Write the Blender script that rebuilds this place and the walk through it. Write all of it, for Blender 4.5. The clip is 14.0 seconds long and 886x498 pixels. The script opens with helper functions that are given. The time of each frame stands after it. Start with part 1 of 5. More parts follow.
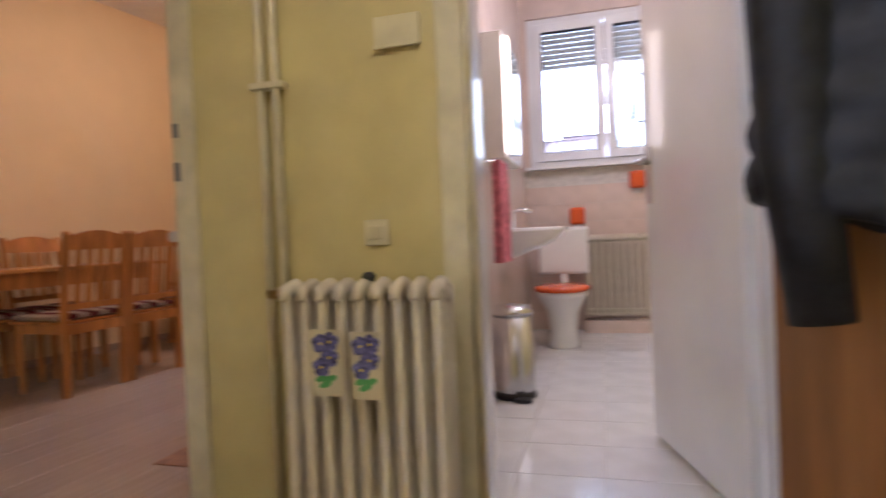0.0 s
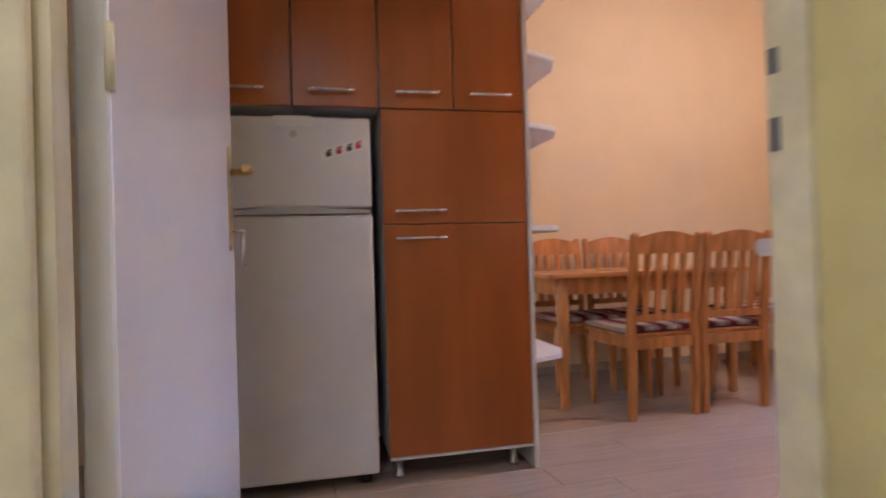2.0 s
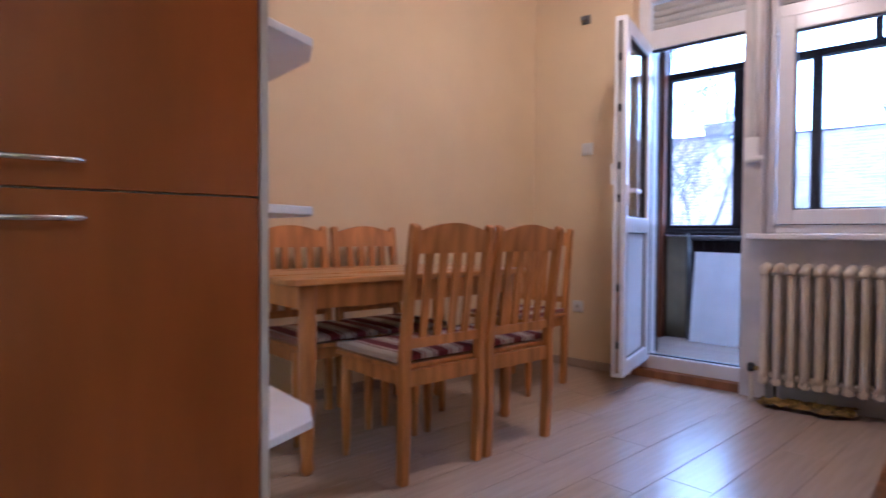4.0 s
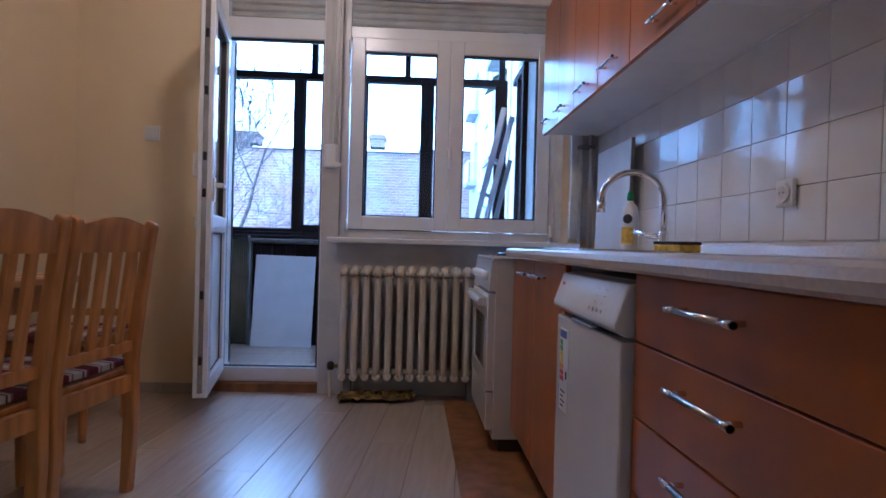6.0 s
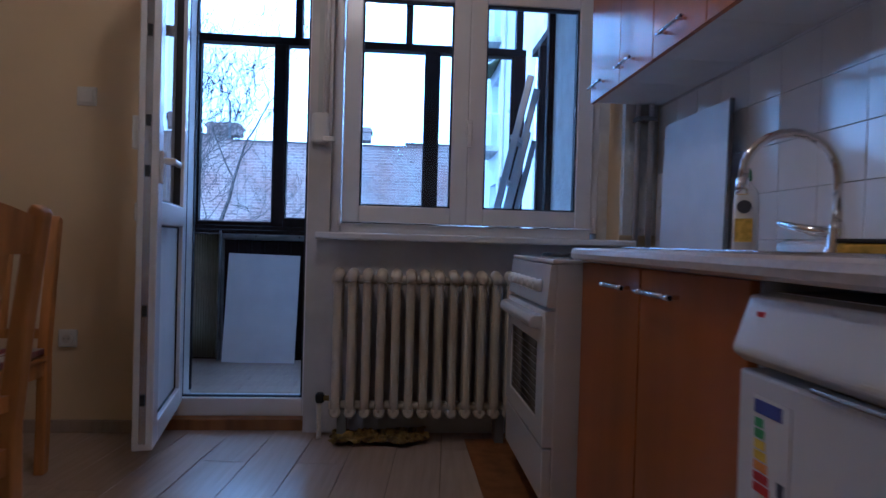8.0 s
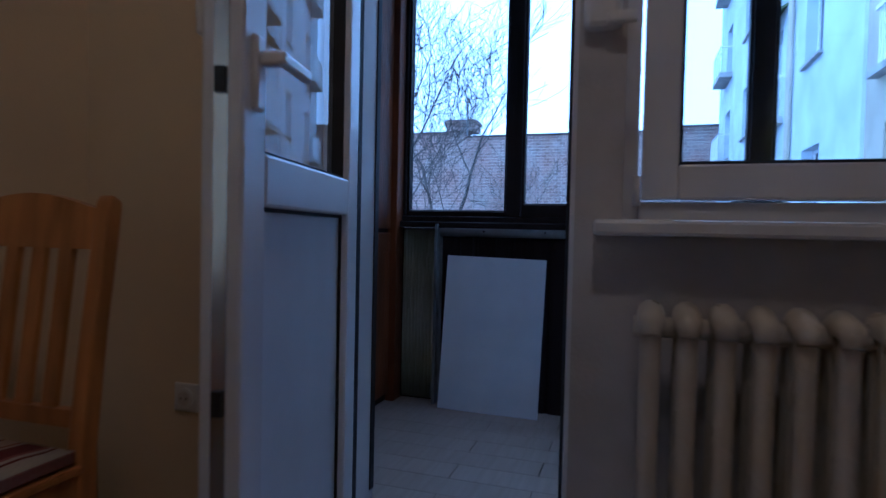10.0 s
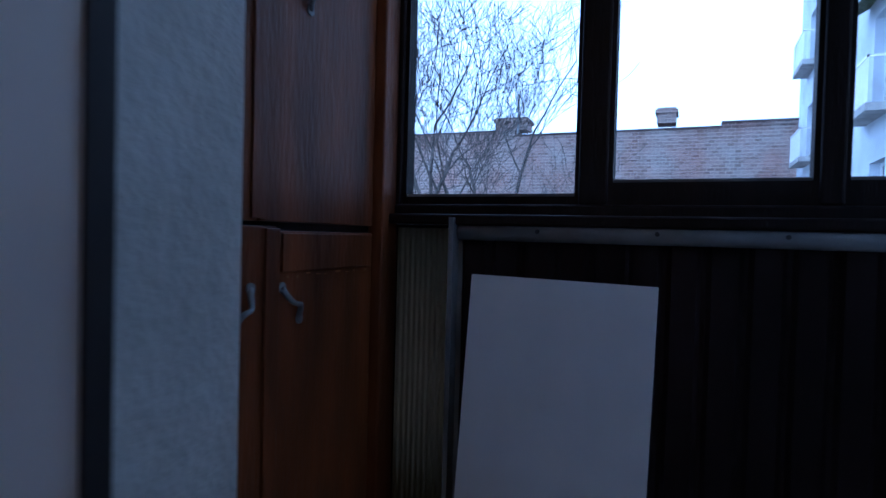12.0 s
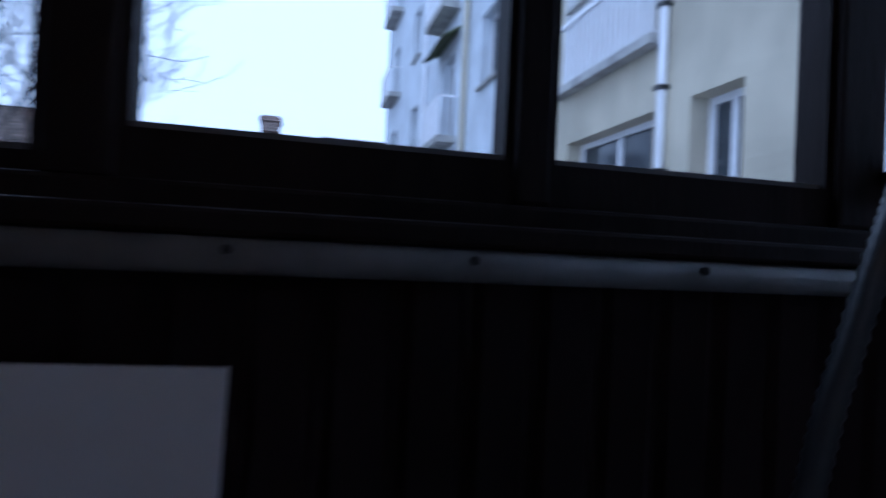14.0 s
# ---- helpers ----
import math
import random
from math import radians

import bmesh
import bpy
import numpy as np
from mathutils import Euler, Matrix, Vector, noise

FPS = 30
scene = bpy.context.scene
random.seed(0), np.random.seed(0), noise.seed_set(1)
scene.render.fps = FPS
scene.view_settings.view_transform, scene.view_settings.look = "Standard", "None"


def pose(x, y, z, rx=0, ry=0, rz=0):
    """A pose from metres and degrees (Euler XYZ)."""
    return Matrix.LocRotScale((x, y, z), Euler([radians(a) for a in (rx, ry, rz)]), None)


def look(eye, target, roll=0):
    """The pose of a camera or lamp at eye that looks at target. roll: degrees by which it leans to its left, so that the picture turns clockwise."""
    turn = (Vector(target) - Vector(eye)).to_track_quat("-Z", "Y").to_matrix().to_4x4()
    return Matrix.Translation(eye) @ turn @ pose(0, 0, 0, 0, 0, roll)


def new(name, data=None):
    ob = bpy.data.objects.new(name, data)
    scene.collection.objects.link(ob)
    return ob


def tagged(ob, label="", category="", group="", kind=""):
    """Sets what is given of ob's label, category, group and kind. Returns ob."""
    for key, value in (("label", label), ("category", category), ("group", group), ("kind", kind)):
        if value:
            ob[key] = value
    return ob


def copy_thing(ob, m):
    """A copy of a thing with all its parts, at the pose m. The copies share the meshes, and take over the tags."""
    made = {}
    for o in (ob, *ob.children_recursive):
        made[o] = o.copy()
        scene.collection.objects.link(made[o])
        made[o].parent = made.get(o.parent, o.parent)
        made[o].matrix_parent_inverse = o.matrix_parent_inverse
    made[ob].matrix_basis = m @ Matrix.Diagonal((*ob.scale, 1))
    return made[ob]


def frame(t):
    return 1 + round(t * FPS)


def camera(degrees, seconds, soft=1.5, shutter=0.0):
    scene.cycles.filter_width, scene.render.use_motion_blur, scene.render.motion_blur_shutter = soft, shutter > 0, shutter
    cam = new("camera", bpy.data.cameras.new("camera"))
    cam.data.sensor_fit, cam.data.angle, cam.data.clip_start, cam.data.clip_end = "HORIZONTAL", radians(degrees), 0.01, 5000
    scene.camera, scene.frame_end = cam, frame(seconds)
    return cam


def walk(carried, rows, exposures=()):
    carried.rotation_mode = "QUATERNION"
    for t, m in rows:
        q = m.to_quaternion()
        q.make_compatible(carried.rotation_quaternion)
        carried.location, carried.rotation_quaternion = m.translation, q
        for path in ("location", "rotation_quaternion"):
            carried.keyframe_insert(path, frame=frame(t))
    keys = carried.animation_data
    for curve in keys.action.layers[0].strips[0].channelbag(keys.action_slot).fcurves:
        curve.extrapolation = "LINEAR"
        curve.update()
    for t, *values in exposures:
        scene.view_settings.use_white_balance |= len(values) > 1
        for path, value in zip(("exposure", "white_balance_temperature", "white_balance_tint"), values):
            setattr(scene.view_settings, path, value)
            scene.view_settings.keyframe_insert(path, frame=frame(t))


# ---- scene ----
cam = camera(74.2, 14.0, soft=1.5, shutter=0.5)
PATH = [
    (0, (0.825, 0.898, 0.83), (0.294, 2.826, 0.787), -2.5),
    (0.5, (0.768, 1.046, 0.825), (-0.301, 2.736, 0.804), -3.3),
    (1, (0.664, 1.224, 0.827), (-0.839, 2.545, 0.84), -2.9),
    (1.5, (0.501, 1.395, 0.838), (-1.215, 2.424, 0.856), -2.5),
    (2, (0.26, 1.552, 0.879), (-1.597, 2.293, 0.893), -1.7),
    (2.1, (0.194, 1.561, 0.887), (-1.675, 2.273, 0.878), -1.3),
    (4.3, (-0.723, 2.108, 0.914), (-1.887, 3.734, 0.871), 0.4),
    (4.5, (-0.781, 2.126, 0.909), (-1.807, 3.842, 0.873), 0.4),
    (5, (-0.909, 2.145, 0.925), (-1.385, 4.087, 0.897), 1.0),
    (5.5, (-0.999, 2.15, 0.911), (-1.067, 4.149, 0.896), 1.4),
    (6, (-1.071, 2.218, 0.894), (-0.972, 4.215, 0.882), 1.5),
    (6.5, (-1.099, 2.32, 0.894), (-0.973, 4.316, 0.882), 1.6),
    (7, (-1.128, 2.452, 0.897), (-0.984, 4.447, 0.88), 1.6),
    (7.5, (-1.174, 2.705, 0.897), (-1.027, 4.699, 0.878), 1.6),
    (8, (-1.204, 2.965, 0.895), (-1.05, 4.959, 0.872), 1.6),
    (8.5, (-1.228, 3.26, 0.903), (-1.229, 5.259, 0.86), 1.3),
    (9, (-1.297, 3.549, 0.884), (-1.63, 5.521, 0.831), 1.1),
    (9.2, (-1.328, 3.716, 0.9), (-1.788, 5.662, 0.84), 1.1),
    (11.5, (-1.776, 5.391, 0.882), (-2.5, 7.255, 0.832), 1.4),
    (12, (-1.818, 5.649, 0.885), (-2.603, 7.488, 0.837), 1.5),
    (12.5, (-1.883, 5.885, 0.878), (-2.67, 7.723, 0.837), 1.6),
    (13, (-1.923, 6.08, 0.902), (-2.485, 7.999, 0.873), 1.9),
    (13.5, (-1.895, 6.272, 0.873), (-2.004, 8.269, 0.872), 2.6),
    (14, (-1.83, 6.51, 0.902), (-1.337, 8.448, 0.931), 2.7),
]
EXPOSURES = [(0, 0.85, 5400, 28), (1, 0.75, 5600, 36), (2, 1.4, 4750, 28), (4.3, 0.85, 4350, 22), (5.5, 0.35, 4250, 15), (6.5, -0.1, 4150, 14), (8, -0.75, 4100, 13), (9, -1.3, 4050, 12), (11.5, -1.65, 4300, 14), (12.5, -1.9, 4600, 16), (14, -2.5, 5100, 20)]
walk(cam, [(t, look(eye, target, roll)) for t, eye, target, roll in PATH], EXPOSURES)

# ---- world and light ----
world = bpy.data.worlds.new("overcast_sky")
scene.world = world
world.use_nodes = True
wn = world.node_tree.nodes
sky = wn.new("ShaderNodeTexSky")
sky.sky_type = "NISHITA"
sky.sun_disc = False
sky.sun_elevation = radians(35)
sky.sun_rotation = radians(200)
sky.dust_density = 4.0
sky.air_density = 1.4
soft = wn.new("ShaderNodeMixRGB")
soft.inputs[0].default_value = 0.8
soft.inputs[2].default_value = (60.0, 71.0, 84.0, 1)
world.node_tree.links.new(sky.outputs[0], soft.inputs[1])
world.node_tree.links.new(soft.outputs[0], wn["Background"].inputs[0])
wn["Background"].inputs[1].default_value = 0.13


def lamp_light(name, kind, m, energy, colour, size=0.1, size_y=None):
    data = bpy.data.lights.new(name, kind)
    data.energy, data.color = energy, colour
    if kind == "AREA":
        data.size = size
        if size_y:
            data.shape, data.size_y = "RECTANGLE", size_y
    elif kind == "SUN":
        data.angle = radians(size)
    else:
        data.shadow_soft_size = size
    ob = new(name, data)
    ob.matrix_world = m
    return ob


lamp_light("sun", "SUN", look((-4, -6, 9), (0, 0, 0)), 1.3, (1.0, 0.97, 0.93), 20)
lamp_light("kitchen_light", "POINT", pose(-1.507, 4.337, 2.66), 27, (1.0, 0.65, 0.36), 0.1)
lamp_light("hall_light", "POINT", pose(0.55, 1.1, 2.45), 11.5, (1.0, 0.84, 0.6), 0.12)
lamp_light("bath_light", "POINT", pose(1.1, 4.1, 2.45), 22, (1.0, 0.9, 0.8), 0.25)


# ---- materials ----
def mat(name, colour, rough=0.5, metal=0.0, vary=0.08, scale=6.0, bump=0.0, bump_scale=60.0, stretch=(1, 1, 1), spec=0.5, stains=0.0, coat=0.0, second=None, island=0.0):
    m = bpy.data.materials.new(name)
    m.use_nodes = True
    n, k = m.node_tree.nodes, m.node_tree.links
    b = n["Principled BSDF"]
    b.inputs["Roughness"].default_value = rough
    b.inputs["Metallic"].default_value = metal
    b.inputs["Specular IOR Level"].default_value = spec
    b.inputs["Coat Weight"].default_value = coat
    co = n.new("ShaderNodeTexCoord")
    mp = n.new("ShaderNodeMapping")
    mp.inputs["Scale"].default_value = stretch
    k.new(co.outputs["Object"], mp.inputs[0])
    tx = n.new("ShaderNodeTexNoise")
    tx.inputs["Scale"].default_value = scale
    tx.inputs["Detail"].default_value = 7
    k.new(mp.outputs[0], tx.inputs["Vector"])
    mix = n.new("ShaderNodeMixRGB")
    two = second or tuple(c * (1 - 3 * vary) for c in colour)
    one = tuple(min(1, c * (1 + vary)) for c in colour)
    mix.inputs[1].default_value, mix.inputs[2].default_value = (*one, 1), (*two, 1)
    ramp = n.new("ShaderNodeMapRange")
    ramp.inputs[1].default_value, ramp.inputs[2].default_value = 0.35, 0.68
    k.new(tx.outputs[0], ramp.inputs[0])
    k.new(ramp.outputs[0], mix.inputs[0])
    last = mix.outputs[0]
    if stains:
        t2 = n.new("ShaderNodeTexNoise")
        t2.inputs["Scale"].default_value = 1.7
        t2.inputs["Detail"].default_value = 5
        k.new(co.outputs["Object"], t2.inputs["Vector"])
        r2 = n.new("ShaderNodeMapRange")
        r2.inputs[1].default_value, r2.inputs[2].default_value, r2.inputs[4].default_value = 0.45, 0.75, stains
        k.new(t2.outputs[0], r2.inputs[0])
        m2 = n.new("ShaderNodeMixRGB")
        m2.inputs[2].default_value = (*[c * 0.45 for c in colour], 1)
        k.new(last, m2.inputs[1])
        k.new(r2.outputs[0], m2.inputs[0])
        last = m2.outputs[0]
    if island:
        info = n.new("ShaderNodeObjectInfo")
        hv = n.new("ShaderNodeHueSaturation")
        r3 = n.new("ShaderNodeMapRange")
        r3.inputs[3].default_value, r3.inputs[4].default_value = 1 - island, 1 + island
        k.new(info.outputs["Random"], r3.inputs[0])
        k.new(r3.outputs[0], hv.inputs["Value"])
        k.new(last, hv.inputs["Color"])
        last = hv.outputs[0]
    k.new(last, b.inputs["Base Color"])
    rr = n.new("ShaderNodeMapRange")
    rr.inputs[3].default_value, rr.inputs[4].default_value = max(0.02, rough * 0.85), min(1, rough * 1.15)
    k.new(tx.outputs[0], rr.inputs[0])
    k.new(rr.outputs[0], b.inputs["Roughness"])
    if bump:
        t4 = n.new("ShaderNodeTexNoise")
        t4.inputs["Scale"].default_value = bump_scale
        t4.inputs["Detail"].default_value = 4
        k.new(mp.outputs[0], t4.inputs["Vector"])
        bp = n.new("ShaderNodeBump")
        bp.inputs["Strength"].default_value = bump
        bp.inputs["Distance"].default_value = 0.01
        k.new(t4.outputs[0], bp.inputs["Height"])
        k.new(bp.outputs[0], b.inputs["Normal"])
    return m


def glass_mat(name, colour=(0.95, 0.98, 1.0), rough=0.0, cover=0.08):
    """A thin pane: clear, with a mirror gloss that grows at grazing angles."""
    m = bpy.data.materials.new(name)
    m.use_nodes = True
    n, k = m.node_tree.nodes, m.node_tree.links
    n.remove(n["Principled BSDF"])
    tr, gl, fr, mx = (n.new("ShaderNodeBsdfTransparent"), n.new("ShaderNodeBsdfGlossy"), n.new("ShaderNodeLayerWeight"), n.new("ShaderNodeMixShader"))
    tr.inputs[0].default_value = (*colour, 1)
    gl.inputs["Roughness"].default_value = rough
    fr.inputs["Blend"].default_value = 0.5
    pw, sc = n.new("ShaderNodeMath"), n.new("ShaderNodeMath")
    pw.operation, sc.operation = "POWER", "MULTIPLY_ADD"
    pw.inputs[1].default_value, sc.inputs[1].default_value, sc.inputs[2].default_value = 5.0, 0.8, 0.03
    k.new(fr.outputs["Facing"], pw.inputs[0])
    k.new(pw.outputs[0], sc.inputs[0])
    k.new(sc.outputs[0], mx.inputs[0])
    k.new(tr.outputs[0], mx.inputs[1])
    k.new(gl.outputs[0], mx.inputs[2])
    k.new(mx.outputs[0], n["Material Output"].inputs[0])
    return m


def glow_mat(name, colour, strength):
    m = bpy.data.materials.new(name)
    m.use_nodes = True
    b = m.node_tree.nodes["Principled BSDF"]
    b.inputs["Base Color"].default_value = (*colour, 1)
    b.inputs["Emission Color"].default_value = (*colour, 1)
    b.inputs["Emission Strength"].default_value = strength
    return m


M = dict(
    cream=mat("cream_wall_paint", (0.78, 0.62, 0.38), 0.75, vary=0.012, scale=3, bump=0.12, bump_scale=140),
    olive=mat("yellow_green_hall_paint", (0.64, 0.55, 0.25), 0.5, vary=0.04, scale=4, bump=0.15, bump_scale=90),
    olive_gloss=mat("aged_cream_gloss_paint", (0.72, 0.66, 0.45), 0.3, vary=0.05, scale=9, bump=0.1, bump_scale=70, stains=0.15),
    ceiling=mat("ceiling_white_paint", (0.8, 0.77, 0.72), 0.85, vary=0.02, bump=0.1, bump_scale=120),
    plaster=mat("rough_white_plaster", (0.72, 0.72, 0.7), 0.8, vary=0.05, scale=8, bump=0.6, bump_scale=35, stains=0.2),
    wallgrey=mat("grey_white_wall_paint", (0.6, 0.57, 0.55), 0.7, vary=0.05, scale=5, bump=0.2, bump_scale=80, stains=0.25),
    laminate=mat("oak_laminate", (0.45, 0.36, 0.29), 0.22, vary=0.035, scale=5, stretch=(9, 0.6, 1), bump=0.03, bump_scale=30, island=0.05),
    joint=mat("floor_joint_dark", (0.16, 0.12, 0.09), 0.8),
    tile=mat("white_glazed_tile", (0.78, 0.77, 0.76), 0.08, vary=0.02, scale=3, bump=0.03, bump_scale=12, island=0.02),
    grout=mat("tile_grout_grey", (0.7, 0.66, 0.62), 0.9, vary=0.06, scale=30),
    pink_tile=mat("pale_pink_wall_tile", (0.72, 0.58, 0.52), 0.15, vary=0.03, island=0.03),
    white_tile=mat("white_floor_tile", (0.76, 0.76, 0.76), 0.12, vary=0.03, island=0.02),
    pvc=mat("white_pvc", (0.82, 0.82, 0.84), 0.25, vary=0.02, scale=4),
    rubber=mat("black_rubber_seal", (0.02, 0.02, 0.025), 0.6),
    shutter=mat("grey_shutter_slat", (0.5, 0.5, 0.48), 0.5, vary=0.06),
    orange=mat("cherry_orange_laminate", (0.4, 0.115, 0.014), 0.3, vary=0.1, scale=4, stretch=(1, 1, 0.15), bump=0.02, coat=0.15),
    whiteboard=mat("white_melamine", (0.76, 0.75, 0.74), 0.35, vary=0.02),
    worktop=mat("pale_speckled_worktop", (0.7, 0.64, 0.6), 0.25, vary=0.03, scale=120),
    enamel=mat("white_enamel", (0.78, 0.78, 0.78), 0.16, vary=0.02, scale=3, coat=0.3),
    fridge=mat("white_fridge_paint", (0.72, 0.71, 0.72), 0.32, vary=0.03, scale=3, bump=0.03, bump_scale=200),
    steel=mat("brushed_steel", (0.62, 0.62, 0.63), 0.25, 1.0, vary=0.05),
    chrome=mat("chrome", (0.8, 0.8, 0.82), 0.06, 1.0, vary=0.01),
    brass=mat("worn_brass", (0.5, 0.36, 0.14), 0.35, 1.0, vary=0.12, scale=30),
    pine=mat("honey_pine", (0.58, 0.25, 0.055), 0.32, vary=0.14, scale=3.5, stretch=(6, 6, 0.7), bump=0.04, coat=0.2),
    pine_top=mat("honey_pine_top", (0.62, 0.3, 0.08), 0.28, vary=0.14, scale=3.5, stretch=(6, 0.7, 6), bump=0.04, coat=0.25),
    cushion=None, radiator=mat("ivory_radiator_enamel", (0.72, 0.66, 0.54), 0.28, vary=0.04, scale=8, stains=0.12, bump=0.05),
    pansy=mat("violet_blue_petal", (0.17, 0.17, 0.42), 0.8, vary=0.25, scale=90),
    awning=mat("faded_olive_awning_cloth", (0.09, 0.11, 0.05), 0.9, vary=0.3, scale=9),
    black=mat("black_plastic", (0.018, 0.018, 0.02), 0.4),
    darkglass=mat("dark_oven_glass", (0.02, 0.02, 0.022), 0.06, vary=0.02),
    plastic=mat("white_plastic", (0.78, 0.77, 0.75), 0.35, vary=0.02),
    yellow=mat("yellow_sponge", (0.75, 0.5, 0.06), 0.9, vary=0.1, scale=60, bump=0.4),
    green=mat("green_plastic", (0.03, 0.25, 0.08), 0.35),
    red=mat("red_ink", (0.6, 0.04, 0.04), 0.5), blue=mat("blue_ink", (0.08, 0.1, 0.42), 0.5),
    ink=mat("dark_ink", (0.06, 0.06, 0.08), 0.6), orangeink=mat("orange_ink", (0.8, 0.3, 0.03), 0.5), yellowink=mat("yellow_ink", (0.85, 0.65, 0.05), 0.5), greenink=mat("green_ink", (0.1, 0.4, 0.12), 0.5),
    darkwood=mat("dark_stained_wood", (0.014, 0.007, 0.006), 0.6, vary=0.15, scale=4, stretch=(5, 5, 0.6), bump=0.2, bump_scale=30, spec=0.2),
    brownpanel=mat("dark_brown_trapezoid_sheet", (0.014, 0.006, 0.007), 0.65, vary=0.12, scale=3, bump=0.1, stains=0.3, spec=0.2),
    redwood=mat("worn_red_brown_plywood", (0.16, 0.045, 0.012), 0.45, spec=0.3, vary=0.22, scale=2.6, stretch=(3, 3, 0.6), bump=0.25, bump_scale=25, stains=0.55),
    corrugated=mat("cream_corrugated_plastic", (0.66, 0.6, 0.42), 0.45, vary=0.08, scale=4, stains=0.25),
    grey_metal=mat("grey_painted_metal", (0.2, 0.205, 0.21), 0.6, vary=0.1, scale=10, stains=0.35, bump=0.1),
    board=mat("white_faced_board", (0.72, 0.73, 0.76), 0.35, vary=0.02),
    alu=mat("dull_aluminium", (0.45, 0.46, 0.48), 0.4, 0.9, vary=0.06),
    hose=mat("black_corrugated_hose", (0.03, 0.032, 0.035), 0.45),
    brick=mat("old_red_brick", (0.23, 0.15, 0.125), 0.9, vary=0.2, scale=0.8, bump=0.3, bump_scale=20, stains=0.35, second=(0.31, 0.27, 0.24)),
    brick_top=mat("sooty_brick_coping", (0.14, 0.1, 0.09), 0.9, vary=0.2, scale=2, bump=0.3),
    facade_blue=mat("pale_blue_grey_render", (0.62, 0.66, 0.7), 0.9, vary=0.06, scale=1.2, stains=0.2, bump=0.2),
    facade_beige=mat("weathered_beige_render", (0.52, 0.47, 0.36), 0.9, vary=0.08, scale=0.9, stains=0.3, bump=0.25),
    concrete=mat("bare_concrete", (0.4, 0.39, 0.37), 0.9, vary=0.12, scale=3, bump=0.3),
    windowdark=mat("dark_window_glass", (0.05, 0.06, 0.07), 0.08),
    bark=mat("grey_brown_bark", (0.09, 0.075, 0.065), 0.9, vary=0.2, scale=6, bump=0.5, bump_scale=15),
    soil=mat("yard_ground", (0.13, 0.12, 0.1), 0.95, vary=0.2, scale=0.5, bump=0.3),
    jacket=mat("black_quilted_nylon", (0.01, 0.011, 0.015), 0.65, vary=0.2, scale=20, bump=0.4, bump_scale=25),
    porcelain=mat("white_porcelain", (0.8, 0.8, 0.8), 0.08, vary=0.01),
    seat_orange=mat("orange_toilet_seat", (0.75, 0.11, 0.015), 0.2, vary=0.03),
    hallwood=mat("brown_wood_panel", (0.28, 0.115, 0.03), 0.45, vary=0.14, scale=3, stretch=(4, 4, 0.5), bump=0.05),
    pinkcloth=mat("pink_towel", (0.62, 0.16, 0.2), 0.95, vary=0.15, scale=30, bump=0.4),
    glass=glass_mat("clear_glass"), mirror=mat("mirror", (0.85, 0.86, 0.87), 0.02, 1.0, vary=0.0),
    hallfloor=mat("hall_parquet", (0.3, 0.19, 0.1), 0.35, vary=0.15, scale=5, stretch=(6, 0.7, 1)),
    lampglow=glow_mat("lamp_glass_lit", (1.0, 0.84, 0.64), 2.0),
    cloth_yellow=mat("mustard_floor_cloth", (0.3, 0.2, 0.04), 0.95, vary=0.3, scale=25, bump=0.6),
    frost=mat("pale_panel_white", (0.74, 0.76, 0.8), 0.3, vary=0.02),
)


def add_courses(m, scale, mortar):
    """Lays brick courses over a wall material that faces along y."""
    n, k = m.node_tree.nodes, m.node_tree.links
    b = n["Principled BSDF"]
    old = b.inputs["Base Color"].links[0].from_socket
    co, mp, br, mx = n.new("ShaderNodeTexCoord"), n.new("ShaderNodeMapping"), n.new("ShaderNodeTexBrick"), n.new("ShaderNodeMixRGB")
    mp.inputs["Rotation"].default_value = (radians(90), 0, 0)
    k.new(co.outputs["Object"], mp.inputs[0])
    k.new(mp.outputs[0], br.inputs["Vector"])
    br.inputs["Scale"].default_value = scale
    br.inputs["Mortar Size"].default_value = 0.03
    br.inputs["Color1"].default_value, br.inputs["Color2"].default_value, br.inputs["Mortar"].default_value = (1, 1, 1, 1), (0.55, 0.5, 0.5, 1), (*mortar, 1)
    mx.blend_type = "MULTIPLY"
    mx.inputs[0].default_value = 0.85
    k.new(old, mx.inputs[1])
    k.new(br.outputs[0], mx.inputs[2])
    k.new(mx.outputs[0], b.inputs["Base Color"])


add_courses(M["brick"], 1.9, (1.4, 1.4, 1.4))


